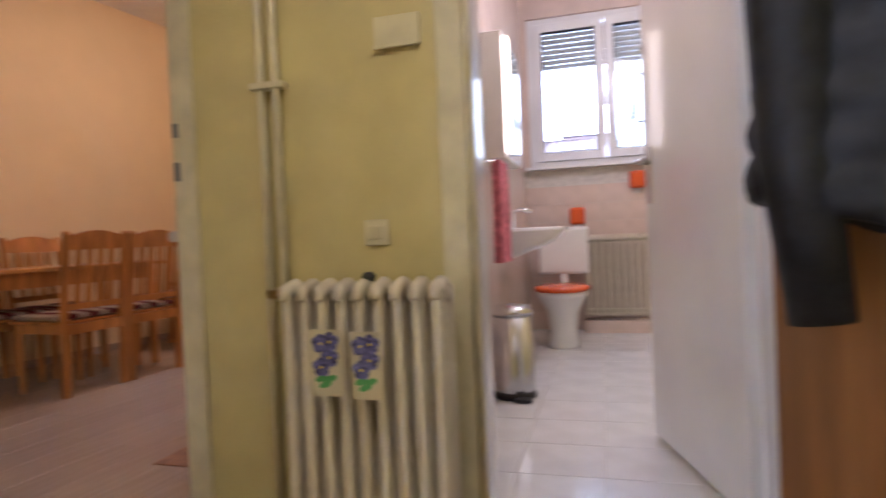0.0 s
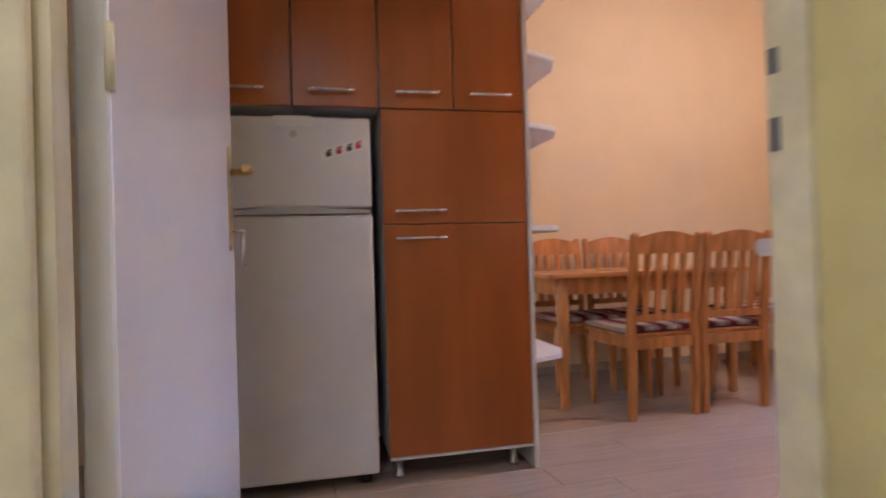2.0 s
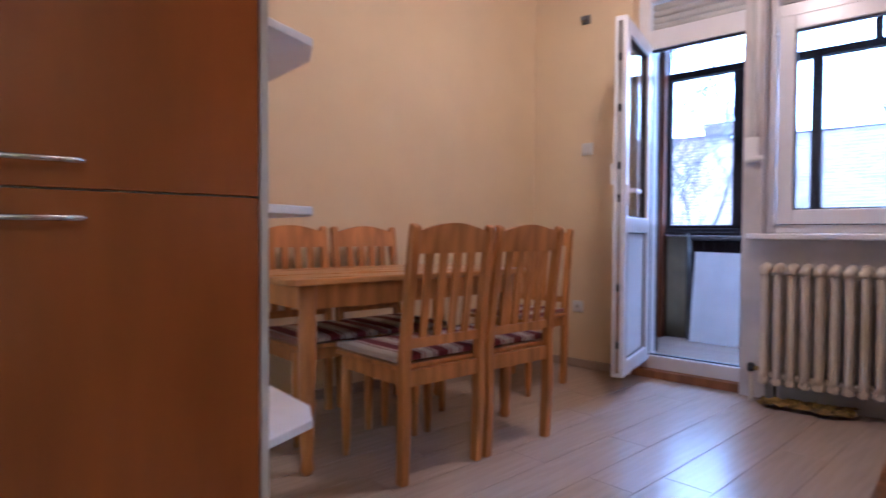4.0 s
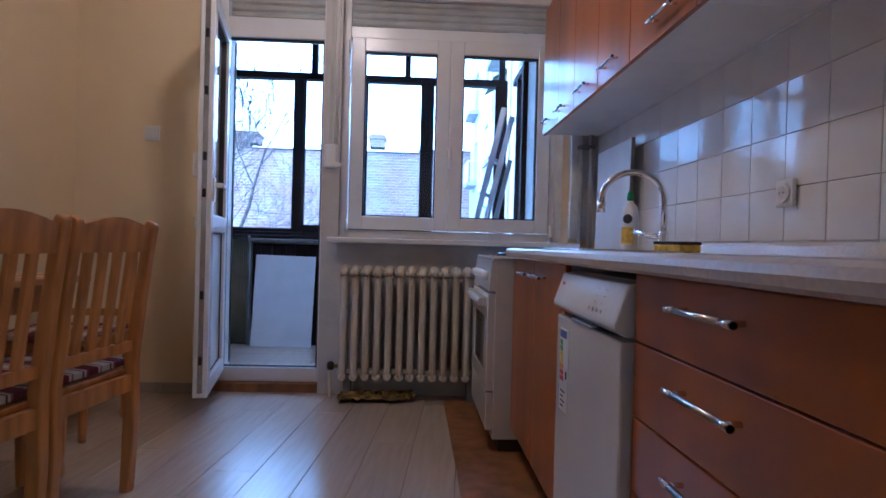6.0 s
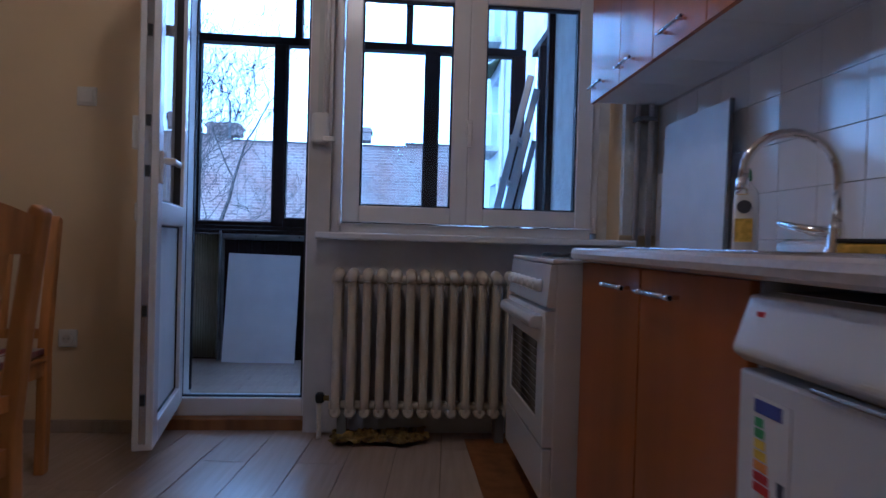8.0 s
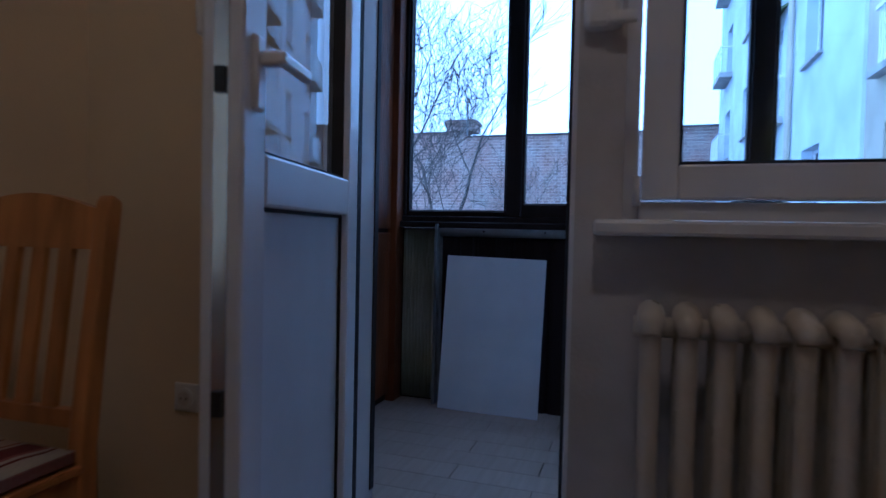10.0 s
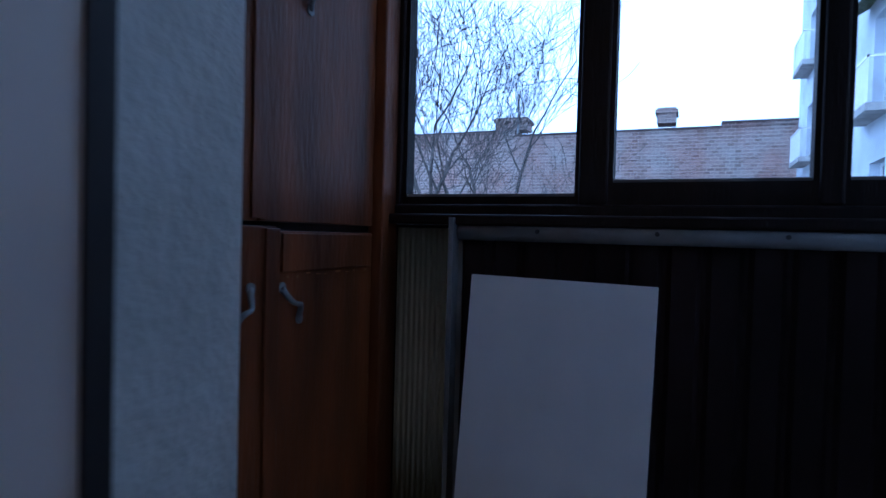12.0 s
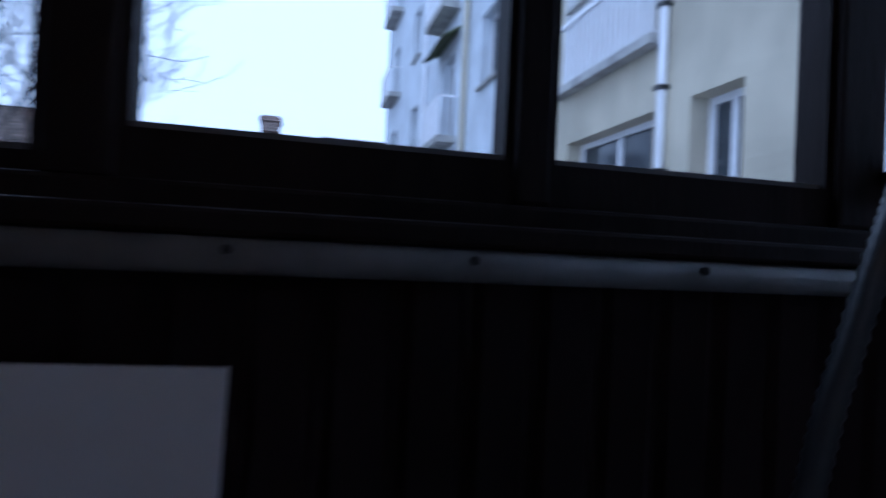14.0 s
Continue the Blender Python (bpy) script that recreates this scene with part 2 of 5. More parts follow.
def stripe_mat():
    m = bpy.data.materials.new("burgundy_cream_striped_cloth")
    m.use_nodes = True
    n, k = m.node_tree.nodes, m.node_tree.links
    b = n["Principled BSDF"]
    b.inputs["Roughness"].default_value = 0.95
    co, sep = n.new("ShaderNodeTexCoord"), n.new("ShaderNodeSeparateXYZ")
    k.new(co.outputs["Object"], sep.inputs[0])
    mul = n.new("ShaderNodeMath")
    mul.operation = "MULTIPLY"
    mul.inputs[1].default_value = 7.5
    k.new(sep.outputs["Y"], mul.inputs[0])
    fr = n.new("ShaderNodeMath")
    fr.operation = "FRACT"
    k.new(mul.outputs[0], fr.inputs[0])
    cr = n.new("ShaderNodeValToRGB")
    cr.color_ramp.interpolation = "CONSTANT"
    e = cr.color_ramp.elements
    wine, cream, rose = (0.17, 0.022, 0.035, 1), (0.68, 0.6, 0.5, 1), (0.36, 0.12, 0.12, 1)
    e[0].position, e[0].color = 0.0, wine
    e[1].position, e[1].color = 0.36, cream
    for pos, c in ((0.44, rose), (0.5, cream), (0.8, wine), (0.86, cream), (0.93, rose)):
        e.new(pos).color = c
    k.new(fr.outputs[0], cr.inputs[0])
    nz = n.new("ShaderNodeTexNoise")
    nz.inputs["Scale"].default_value = 220
    mx = n.new("ShaderNodeMixRGB")
    mx.blend_type = "MULTIPLY"
    mx.inputs[0].default_value = 0.45
    k.new(co.outputs["Object"], nz.inputs["Vector"])
    k.new(cr.outputs[0], mx.inputs[1])
    k.new(nz.outputs[0], mx.inputs[2])
    k.new(mx.outputs[0], b.inputs["Base Color"])
    bp = n.new("ShaderNodeBump")
    bp.inputs["Strength"].default_value = 0.3
    k.new(nz.outputs[0], bp.inputs["Height"])
    k.new(bp.outputs[0], b.inputs["Normal"])
    return m


M["cushion"] = stripe_mat()


# ---- building helpers ----
def boxes(*spans, bevel=0.0):
    """A bmesh of boxes, each (x0, x1, y0, y1, z0, z1)."""
    bm = bmesh.new()
    for x0, x1, y0, y1, z0, z1 in spans:
        c = Matrix.LocRotScale(((x0 + x1) / 2, (y0 + y1) / 2, (z0 + z1) / 2), None, (abs(x1 - x0), abs(y1 - y0), abs(z1 - z0)))
        bmesh.ops.create_cube(bm, size=1, matrix=c)
    if bevel:
        bmesh.ops.bevel(bm, geom=bm.edges[:], offset=bevel, segments=2, affect="EDGES", profile=0.5)
    return bm


def tube(points, r, seg=10, radii=None, bm=None, caps=True):
    """A round bar along points."""
    bm = bm or bmesh.new()
    pts = [Vector(p) for p in points]
    rings = []
    side = None
    for i, p in enumerate(pts):
        d = (pts[min(i + 1, len(pts) - 1)] - pts[max(i - 1, 0)]).normalized()
        if side is None:
            side = d.orthogonal().normalized()
        side = (side - d * side.dot(d)).normalized()
        up = d.cross(side)
        rad = radii[i] if radii else r
        rings.append([bm.verts.new(p + rad * (math.cos(a) * side + math.sin(a) * up)) for a in (2 * math.pi * j / seg for j in range(seg))])
    for a, b in zip(rings, rings[1:]):
        for j in range(seg):
            f = bm.faces.new((a[j], a[(j + 1) % seg], b[(j + 1) % seg], b[j]))
            f.smooth = True
    if caps:
        bm.faces.new(rings[0][::-1])
        bm.faces.new(rings[-1])
    return bm


def lathe(profile, seg=24, bm=None, at=(0, 0, 0)):
    """A turned shape from (radius, height) pairs round z."""
    bm = bm or bmesh.new()
    o = Vector(at)
    rings = [[bm.verts.new(o + Vector((r * math.cos(2 * math.pi * j / seg), r * math.sin(2 * math.pi * j / seg), z))) for j in range(seg)] for r, z in profile]
    for a, b in zip(rings, rings[1:]):
        for j in range(seg):
            f = bm.faces.new((a[j], a[(j + 1) % seg], b[(j + 1) % seg], b[j]))
            f.smooth = True
    bm.faces.new(rings[0][::-1])
    bm.faces.new(rings[-1])
    return bm


def prism(outline, axis, lo, hi, bevel=0.0):
    """An outline of 2D points pushed along an axis from lo to hi."""
    bm = bmesh.new()
    order = {"x": lambda u, v, w: (w, u, v), "y": lambda u, v, w: (u, w, v), "z": lambda u, v, w: (u, v, w)}[axis]
    a = [bm.verts.new(order(u, v, lo)) for u, v in outline]
    b = [bm.verts.new(order(u, v, hi)) for u, v in outline]
    n = len(a)
    for i in range(n):
        bm.faces.new((a[i], a[(i + 1) % n], b[(i + 1) % n], b[i]))
    bm.faces.new(a[::-1])
    bm.faces.new(b)
    bmesh.ops.recalc_face_normals(bm, faces=bm.faces[:])
    if bevel:
        bmesh.ops.bevel(bm, geom=bm.edges[:], offset=bevel, segments=2, affect="EDGES", profile=0.5)
    return bm


def link(name, bm, material):
    me = bpy.data.meshes.new(name)
    bmesh.ops.recalc_face_normals(bm, faces=bm.faces[:])
    bm.to_mesh(me)
    bm.free()
    me.materials.append(material)
    return new(name, me)


def part(name, bm, material, parent, label=""):
    ob = link(name, bm, material)
    ob.parent = parent
    return tagged(ob, label)


def thing(name, label, category, m=None, group=""):
    ob = new(name)
    ob.empty_display_size = 0.1
    if m is not None:
        ob.matrix_world = m
    return tagged(ob, label, category, group)


def struct(name, bm, material, label, category):
    return tagged(link(name, bm, material), label, category, kind="structure")


def wall_x(name, x0, x1, y0, y1, z0, z1, holes, material, label):
    """A wall that stands on lines x0..x1 and runs along y, with openings (y0, y1, z0, z1)."""
    spans, y = [], y0
    for a, b, c, d in sorted(holes):
        spans.append((x0, x1, y, a, z0, z1))
        if c > z0:
            spans.append((x0, x1, a, b, z0, c))
        if d < z1:
            spans.append((x0, x1, a, b, d, z1))
        y = b
    spans.append((x0, x1, y, y1, z0, z1))
    return struct(name, boxes(*spans), material, label, "wall")


def wall_y(name, y0, y1, x0, x1, z0, z1, holes, material, label):
    spans, x = [], x0
    for a, b, c, d in sorted(holes):
        if a - x > 0.001:
            spans.append((x, a, y0, y1, z0, z1))
        if c > z0:
            spans.append((a, b, y0, y1, z0, c))
        if d < z1:
            spans.append((a, b, y0, y1, d, z1))
        x = b
    spans.append((x, x1, y0, y1, z0, z1))
    return struct(name, boxes(*spans), material, label, "wall")


H = 2.9
# ---- large structure ----
floor = struct("floor", boxes((-4.2, -0.472, -0.3, 5.86, -0.12, -0.012), (-0.472, 0.1, 2.6, 5.86, -0.12, -0.012)), M["joint"], "dark sub-floor under grey-brown oak laminate planks", "floor")
hall_floor = struct("hall_floor", boxes((-0.47, 2.3, -1.0, 2.56, -0.12, 0.004)), M["hallfloor"], "brown wooden hall floor", "floor")
bath_floor = struct("bath_floor", boxes((0.1, 2.3, 2.56, 6.05, -0.12, -0.006)), M["grout"], "white tiled bathroom floor", "floor")
ceiling = struct("ceiling", boxes((-4.3, 2.4, -1.2, 6.1, H, H + 0.15)), M["ceiling"], "plain off-white painted ceiling", "ceiling")
# left kitchen wall, slightly out of square
lw = struct("wall_west", boxes((-0.2, 0.0, -5.6, 0.05, 0, H)), M["cream"], "warm cream painted kitchen wall", "wall")
lw.matrix_world = pose(-3.035, 5.7, 0, 0, 0, -8.9)
wall_y("wall_north", 5.7, 5.87, -3.3, 0.06, 0, H, [(-2.29, -1.555, 0.0, 2.52), (-1.555, -0.15, 0.893, 2.52)], M["cream"], "cream kitchen outer wall with balcony door and window")
wall_y("wall_north_outer", 5.874, 6.215, -3.3, 0.06, 0, H, [(-2.33, -1.5, 0.0, 2.46), (-1.5, -0.2, 0.93, 2.46)], M["plaster"], "rough white plaster outer face of the kitchen wall")
wall_x("wall_tiled", 0.012, 0.12, 2.64, 5.7, 0, H, [], M["cream"], "kitchen wall behind the worktop, tiled above the counter")
wall_x("wall_hall_door", -0.51, -0.43, -0.4, 2.52, 0, H, [(1.394, 2.52, 0, 2.15)], M["olive"], "yellow-green hall wall with the kitchen doorway")
wall_y("wall_radiator", 2.52, 2.64, -0.51, 2.2, 0, H, [(0.47, 1.24, 0, 2.12)], M["olive"], "yellow-green hall wall with the bathroom doorway")
wall_x("wall_hall_east", 2.2, 2.3, -1.0, 6.0, 0, H, [], M["olive"], "plain yellow-green hall wall")
wall_y("wall_hall_south", -1.1, -1.0, -0.58, 2.3, 0, H, [], M["olive"], "plain yellow-green end wall of the hall")
wall_y("wall_kitchen_south", -0.4, -0.3, -4.3, -0.51, 0, H, [], M["cream"], "plain cream end wall of the kitchen")
wall_x("wall_bath_west", 0.12, 0.2, 2.64, 5.9, 0, H, [], M["pink_tile"], "pale pink bathroom wall")
wall_y("wall_bath_north", 5.9, 6.05, 0.12, 2.3, 0, H, [(0.25, 1.5, 1.37, 2.62)], M["pink_tile"], "pale pink bathroom wall with a high window")

# ---- balcony shell ----
struct("balcony_floor", boxes((-3.4, 0.0, 6.08, 7.4, -0.15, 0.01), (-2.33, -1.5, 5.87, 6.08, -0.15, 0.018)), M["joint"], "dark base under the balcony planks", "floor")
struct("balcony_ceiling", boxes((-3.4, 0.0, 6.08, 7.4, 2.75, 2.9)), M["plaster"], "plain plastered balcony ceiling", "ceiling")
wall_x("wall_balcony_west", -3.4, -3.3, 6.08, 7.4, 0, 2.75, [], M["plaster"], "plain balcony end wall")
wall_x("wall_balcony_east", -0.22, -0.1, 6.08, 6.72, 0, 2.75, [], M["plaster"], "peeling white plaster pier at the balcony end")

# ---- kitchen window and balcony door ----
def frame_spans(x0, x1, y0, y1, z0, z1, w, sides="lrtb"):
    out = []
    if "l" in sides:
        out.append((x0, x0 + w, y0, y1, z0, z1))
    if "r" in sides:
        out.append((x1 - w, x1, y0, y1, z0, z1))
    if "t" in sides:
        out.append((x0 + w, x1 - w, y0, y1, z1 - w, z1))
    if "b" in sides:
        out.append((x0 + w, x1 - w, y0, y1, z0, z0 + w))
    return out


def sash(parent, x0, x1, y, z0, z1, w=0.075, name="sash"):
    f = part(name, boxes(*frame_spans(x0, x1, y - 0.035, y + 0.03, z0, z1, w), bevel=0.006), M["pvc"], parent)
    part("seal", boxes(*frame_spans(x0 + w, x1 - w, y - 0.022, y + 0.015, z0 + w, z1 - w, 0.008)), M["rubber"], f, "black rubber glazing seal")
    g = part("pane", boxes((x0 + w + 0.006, x1 - w - 0.006, y - 0.008, y + 0.004, z0 + w + 0.006, z1 - w - 0.006)), M["glass"], f)
    g.visible_shadow = False
    return f


def shutter_slats(parent, x0, x1, y, z0, z1):
    z = z0
    while z < z1 - 0.02:
        part("shutter_slat", prism([(y, z), (y - 0.01, z + 0.012), (y - 0.01, z + 0.03), (y, z + 0.04), (y + 0.006, z + 0.04), (y + 0.006, z)], "x", x0, x1), M["shutter"], parent)
        z += 0.043


win = tagged(new("window_1"), "white double casement window with a roller shutter above", "window", kind="structure")
YW = 5.925
part("window_frame", boxes((-1.5365, -1.49, YW - 0.06, YW + 0.04, 0.93, 2.5), (-0.235, -0.2, YW - 0.05, YW + 0.04, 0.96, 2.5), (-1.49, -0.235, YW - 0.05, YW + 0.04, 0.93, 0.978), (-1.49, -0.235, YW - 0.055, YW + 0.04, 2.165, 2.235), (-1.49, -0.235, YW - 0.05, YW + 0.04, 2.42, 2.5), bevel=0.004), M["pvc"], win)
sash(win, -1.482, -0.872, YW - 0.04, 0.982, 2.16, 0.082)
sash(win, -0.8715, -0.24, YW - 0.04, 0.982, 2.16, 0.082)
shutter_slats(win, -1.488, -0.238, YW, 2.258, 2.42)
hd = part("handle", boxes((-0.885, -0.855, YW - 0.1, YW - 0.078, 1.42, 1.5), (-0.882, -0.858, YW - 0.13, YW - 0.102, 1.36, 1.48), bevel=0.005), M["pvc"], win)
for x, zs in ((-1.492, (1.0, 2.1)), (-0.228, (1.0, 2.1))):
    for z in zs:
        part("hinge", tube([(x, YW - 0.09, z - 0.035), (x, YW - 0.09, z + 0.035)], 0.009), M["pvc"], win)
part("window_sill", boxes((-1.575, -0.1, 5.6, 5.9, 0.895, 0.928), bevel=0.008), M["pvc"], win)

door = tagged(new("door_1"), "white balcony door frame with a roller shutter above", "door", kind="structure")
part("door_frame", boxes((-2.285, -2.21, 5.78, 5.95, 0.05, 2.5), (-1.64, -1.5375, 5.78, 5.95, 0.05, 2.5), (-2.21, -1.64, 5.78, 5.868, 0.05, 0.135), (-2.21, -1.64, 5.78, 5.868, 2.11, 2.23), (-2.21, -1.64, 5.78, 5.868, 2.42, 2.5), bevel=0.004), M["pvc"], door)
part("seal", boxes((-2.21, -2.2, 5.8, 5.82, 0.135, 2.11), (-1.65, -1.64, 5.8, 5.82, 0.135, 2.11), (-2.2, -1.65, 5.8, 5.82, 0.135, 0.143), (-2.2, -1.65, 5.8, 5.82, 2.1, 2.11), (-2.211, -2.206, 5.925, 5.948, 0.135, 2.11), (-1.644, -1.639, 5.925, 5.948, 0.135, 2.11)), M["rubber"], door, "black rubber door seal")
shutter_slats(door, -2.205, -1.645, 5.83, 2.24, 2.42)
part("threshold", boxes((-2.285, -1.54, 5.72, 5.86, 0.0, 0.05), bevel=0.004), M["hallwood"], door, "brown wooden threshold strip")
# open leaf, local x from hinge to free edge
leaf = thing("balcony_door_leaf", "open white glazed balcony door with a solid lower panel", "door", pose(-2.225, 5.775, 0, 0, 0, -79))
part("leaf_frame", boxes(*frame_spans(0, 0.655, -0.035, 0.035, 0.115, 2.13, 0.085), (0.085, 0.57, -0.035, 0.035, 0.93, 1.02), bevel=0.006), M["pvc"], leaf)
part("lower_panel", boxes((0.083, 0.572, -0.012, 0.012, 0.198, 0.932)), M["frost"], leaf)
g = part("pane", boxes((0.083, 0.572, -0.006, 0.006, 1.018, 2.047)), M["glass"], leaf)
g.visible_shadow = False
part("seal", boxes(*frame_spans(0.085, 0.57, -0.02, 0.02, 1.02, 2.045, 0.007), *frame_spans(0.085, 0.57, -0.018, 0.018, 0.2, 0.93, 0.007)), M["rubber"], leaf)
part("ledge", boxes((0.06, 0.6, -0.055, -0.034, 0.94, 1.01), bevel=0.008), M["pvc"], leaf)
part("edge_strip", boxes((0.654, 0.658, -0.012, 0.012, 0.14, 2.1)), M["steel"], leaf, "grey steel locking strip")
for z in (0.3, 0.62, 1.12, 1.3, 1.62, 1.9):
    part("bolt", boxes((0.655, 0.664, -0.008, 0.008, z - 0.02, z + 0.02)), M["black"], leaf)
part("handle", boxes((0.6, 0.63, 0.034, 0.046, 1.08, 1.2), (0.605, 0.625, 0.046, 0.08, 1.15, 1.175), (0.5, 0.625, 0.07, 0.088, 1.152, 1.173), bevel=0.005), M["pvc"], leaf)
part("handle", boxes((0.6, 0.63, -0.06, -0.034, 1.2, 1.32), bevel=0.005), M["plastic"], leaf)

# shutter strap box between door and window, with pipes
sb = thing("shutter_winder", "white plastic shutter strap winder on the window pier", "winder")
part("body", boxes((-1.61, -1.53, 5.66, 5.698, 1.33, 1.47), bevel=0.015), M["plastic"], sb)
part("handle", boxes((-1.56, -1.5, 5.645, 5.665, 1.335, 1.36), bevel=0.006), M["plastic"], sb)
part("strap", boxes((-1.585, -1.565, 5.688, 5.692, 1.47, 2.5)), M["shutter"], sb, "grey woven shutter strap")
part("conduit", tube([(-1.545, 5.688, 1.47), (-1.545, 5.688, 2.6)], 0.01), M["plastic"], sb)
pier = struct("window_pier", boxes((-1.62, -1.52, 5.698, 5.702, 0.0, 2.6)), M["wallgrey"], "grey-white painted pier between door and window", "trim")
struct("radiator_niche", boxes((-1.52, 0.0, 5.694, 5.703, 0.0, 0.894)), M["wallgrey"], "grey-white painted wall under the window sill", "trim")
struct("window_reveal", boxes((-0.15, 0.011, 5.66, 5.699, 0.953, 2.9)), M["plaster"], "white plastered strip beside the window", "trim")


# ---- radiators ----
def radiator(name, n, pitch, height, depth, z0, label, m, skirt=False):
    """A cast-iron column radiator; local x along it, back to +y."""
    ob = thing(name, label, "radiator", m)
    for i in range(n):
        x = (i + 0.5) * pitch
        bm = bmesh.new()
        r = pitch * 0.3
        zt = z0 + height
        for y in (-depth * 0.33, 0.0, depth * 0.33):
            tube([(x, y, z0 + 0.03), (x, y, z0 + 0.08), (x, y, zt - 0.08), (x, y, zt - 0.03)], r, 10, [r * 1.1, r, r, r * 1.1], bm)
        for z in (z0 + 0.04, zt - 0.04):
            tube([(x, -depth * 0.46, z - 0.012), (x, -depth * 0.4, z + (0.012 if z > 0.4 else -0.012)), (x, 0, z + (0.022 if z > 0.4 else -0.022)), (x, depth * 0.4, z)], r * 1.25, 10, [r * 0.9, r * 1.3, r * 1.35, r * 1.0], bm)
        part("section", bm, M["radiator"], ob)
    for z in (z0 + 0.045, z0 + height - 0.045):
        part("hub", tube([(0, 0, z), (n * pitch, 0, z)], 0.02), M["radiator"], ob)
    return ob


rad = radiator("kitchen_radiator", 13, 0.0635, 0.65, 0.15, 0.115, "ivory cast-iron column radiator under the window sill", pose(-1.49, 5.585, 0))
part("valve", tube([(-0.05, 0, 0.19), (0.0, 0, 0.19)], 0.012), M["brass"], rad)
part("valve_knob", lathe([(0.016, 0), (0.02, 0.01), (0.02, 0.035), (0.012, 0.045)], 14, None, (-0.04, 0, 0.17)), M["black"], rad)
for x in (0.06, 0.76):
    part("foot", boxes((x - 0.02, x + 0.02, -0.04, 0.04, 0, 0.15)), M["grey_metal"], rad)
part("pipe", tube([(-0.045, 0.0, 0.19), (-0.045, 0.03, 0.02), (-0.045, 0.03, 0)], 0.011), M["radiator"], rad)
bm = bmesh.new()
bmesh.ops.create_grid(bm, x_segments=36, y_segments=12, size=0.5)
for v in bm.verts:
    x, y = v.co.x, v.co.y
    v.co = Vector((x * 0.42, y * 0.16, 0.008 + 0.05 * abs(noise.noise(Vector((x * 7, y * 6, 1)))) * (1 - abs(2 * y)) + 0.02 * (1 + noise.noise(Vector((x * 23, y * 23, 4))))))
    v.co.x += 0.03 * noise.noise(Vector((x * 5, y * 5, 9)))
    v.co.y += 0.04 * noise.noise(Vector((x * 5, y * 5, 3)))
    v.co.z = max(v.co.z, 0.004)
bmesh.ops.solidify(bm, geom=bm.faces[:], thickness=0.004)
rag = link("floor_cloth", bm, M["cloth_yellow"])
rag.matrix_world = pose(-1.26, 5.575, 0.002, 0, 0, 4)
tagged(rag, "crumpled mustard-yellow floor cloth under the radiator", "cloth")


# ---- kitchen units along the tiled wall ----
def bar_handle(parent, a, b, out, r=0.006):
    """A bar handle from a to b that stands off by the vector out."""
    a, b, o = Vector(a), Vector(b), Vector(out)
    d = (b - a).normalized()
    h = part("handle", tube([a + o, b + o], r, 10), M["steel"], parent, "brushed steel bar handle")
    for p in (a + d * 0.02, b - d * 0.02):
        part("post", tube([p, p + o], r * 0.8, 8), M["chrome"], h)
    for p, q in ((a + o, a + o + d * 0.03), (b + o - d * 0.03, b + o)):
        part("end_cap", tube([p, q], r * 1.08, 10), M["chrome"], h, "chrome end cap")
    return h


XF = -0.64
top = thing("worktop", "pale speckled laminate worktop with rounded front edge", "worktop")
prof = [(-0.005, 0.852), (-0.665, 0.852), (-0.675, 0.859), (-0.678, 0.872), (-0.675, 0.884), (-0.665, 0.89), (-0.005, 0.89)]
bm = bmesh.new()
for y0, y1 in ((2.66, 3.98), (4.58, 4.715)):
    t = prism(prof, "y", y0, y1)
    me = bpy.data.meshes.new("tmp")
    t.to_mesh(me)
    bm.from_mesh(me)
    t.free()
t = prism([(-0.55, 0.852), (-0.665, 0.852), (-0.675, 0.859), (-0.678, 0.872), (-0.675, 0.884), (-0.665, 0.89), (-0.55, 0.89)], "y", 3.98, 4.58)
me = bpy.data.meshes.new("tmp")
t.to_mesh(me)
bm.from_mesh(me)
t.free()
t = boxes((-0.27, -0.005, 3.98, 4.58, 0.852, 0.89))
me = bpy.data.meshes.new("tmp")
t.to_mesh(me)
bm.from_mesh(me)
t.free()
part("slab", bm, M["worktop"], top)
part("upstand", prism([(-0.004, 0.891), (-0.03, 0.891), (-0.022, 0.917), (-0.004, 0.927)], "y", 2.725, 4.71), M["worktop"], top)
sink = thing("sink", "inset stainless steel sink with drainer", "sink")
part("rim", boxes((-0.565, -0.255, 3.962, 3.982, 0.885, 0.896), (-0.565, -0.255, 4.578, 4.598, 0.885, 0.896), (-0.568, -0.548, 3.982, 4.578, 0.885, 0.896), (-0.272, -0.252, 3.982, 4.578, 0.885, 0.896), bevel=0.002), M["steel"], sink)
part("bowl", boxes((-0.548, -0.272, 3.982, 4.578, 0.715, 0.72), (-0.548, -0.543, 3.982, 4.578, 0.72, 0.887), (-0.277, -0.272, 3.982, 4.578, 0.72, 0.887), (-0.543, -0.277, 3.982, 3.987, 0.72, 0.887), (-0.543, -0.277, 4.573, 4.578, 0.72, 0.887)), M["steel"], sink)

tap = thing("kitchen_tap", "chrome swan-neck mixer tap beside the sink", "tap", pose(-0.19, 4.25, 0.891))
part("base", lathe([(0.027, 0), (0.027, 0.008), (0.02, 0.02), (0.018, 0.06), (0.015, 0.075)], 20), M["chrome"], tap)
pts = [(0, 0, 0.07), (0, 0, 0.18)] + [(-0.11 + 0.11 * math.cos(a), 0.01 * (1 - math.cos(a)), 0.18 + 0.1 * math.sin(a)) for a in (math.pi * i / 12 for i in range(1, 12))] + [(-0.22, 0.02, 0.16)]
part("spout", tube(pts, 0.011, 12), M["chrome"], tap)
part("nozzle", tube([(-0.22, 0.02, 0.172), (-0.22, 0.02, 0.135)], 0.014, 12), M["chrome"], tap)
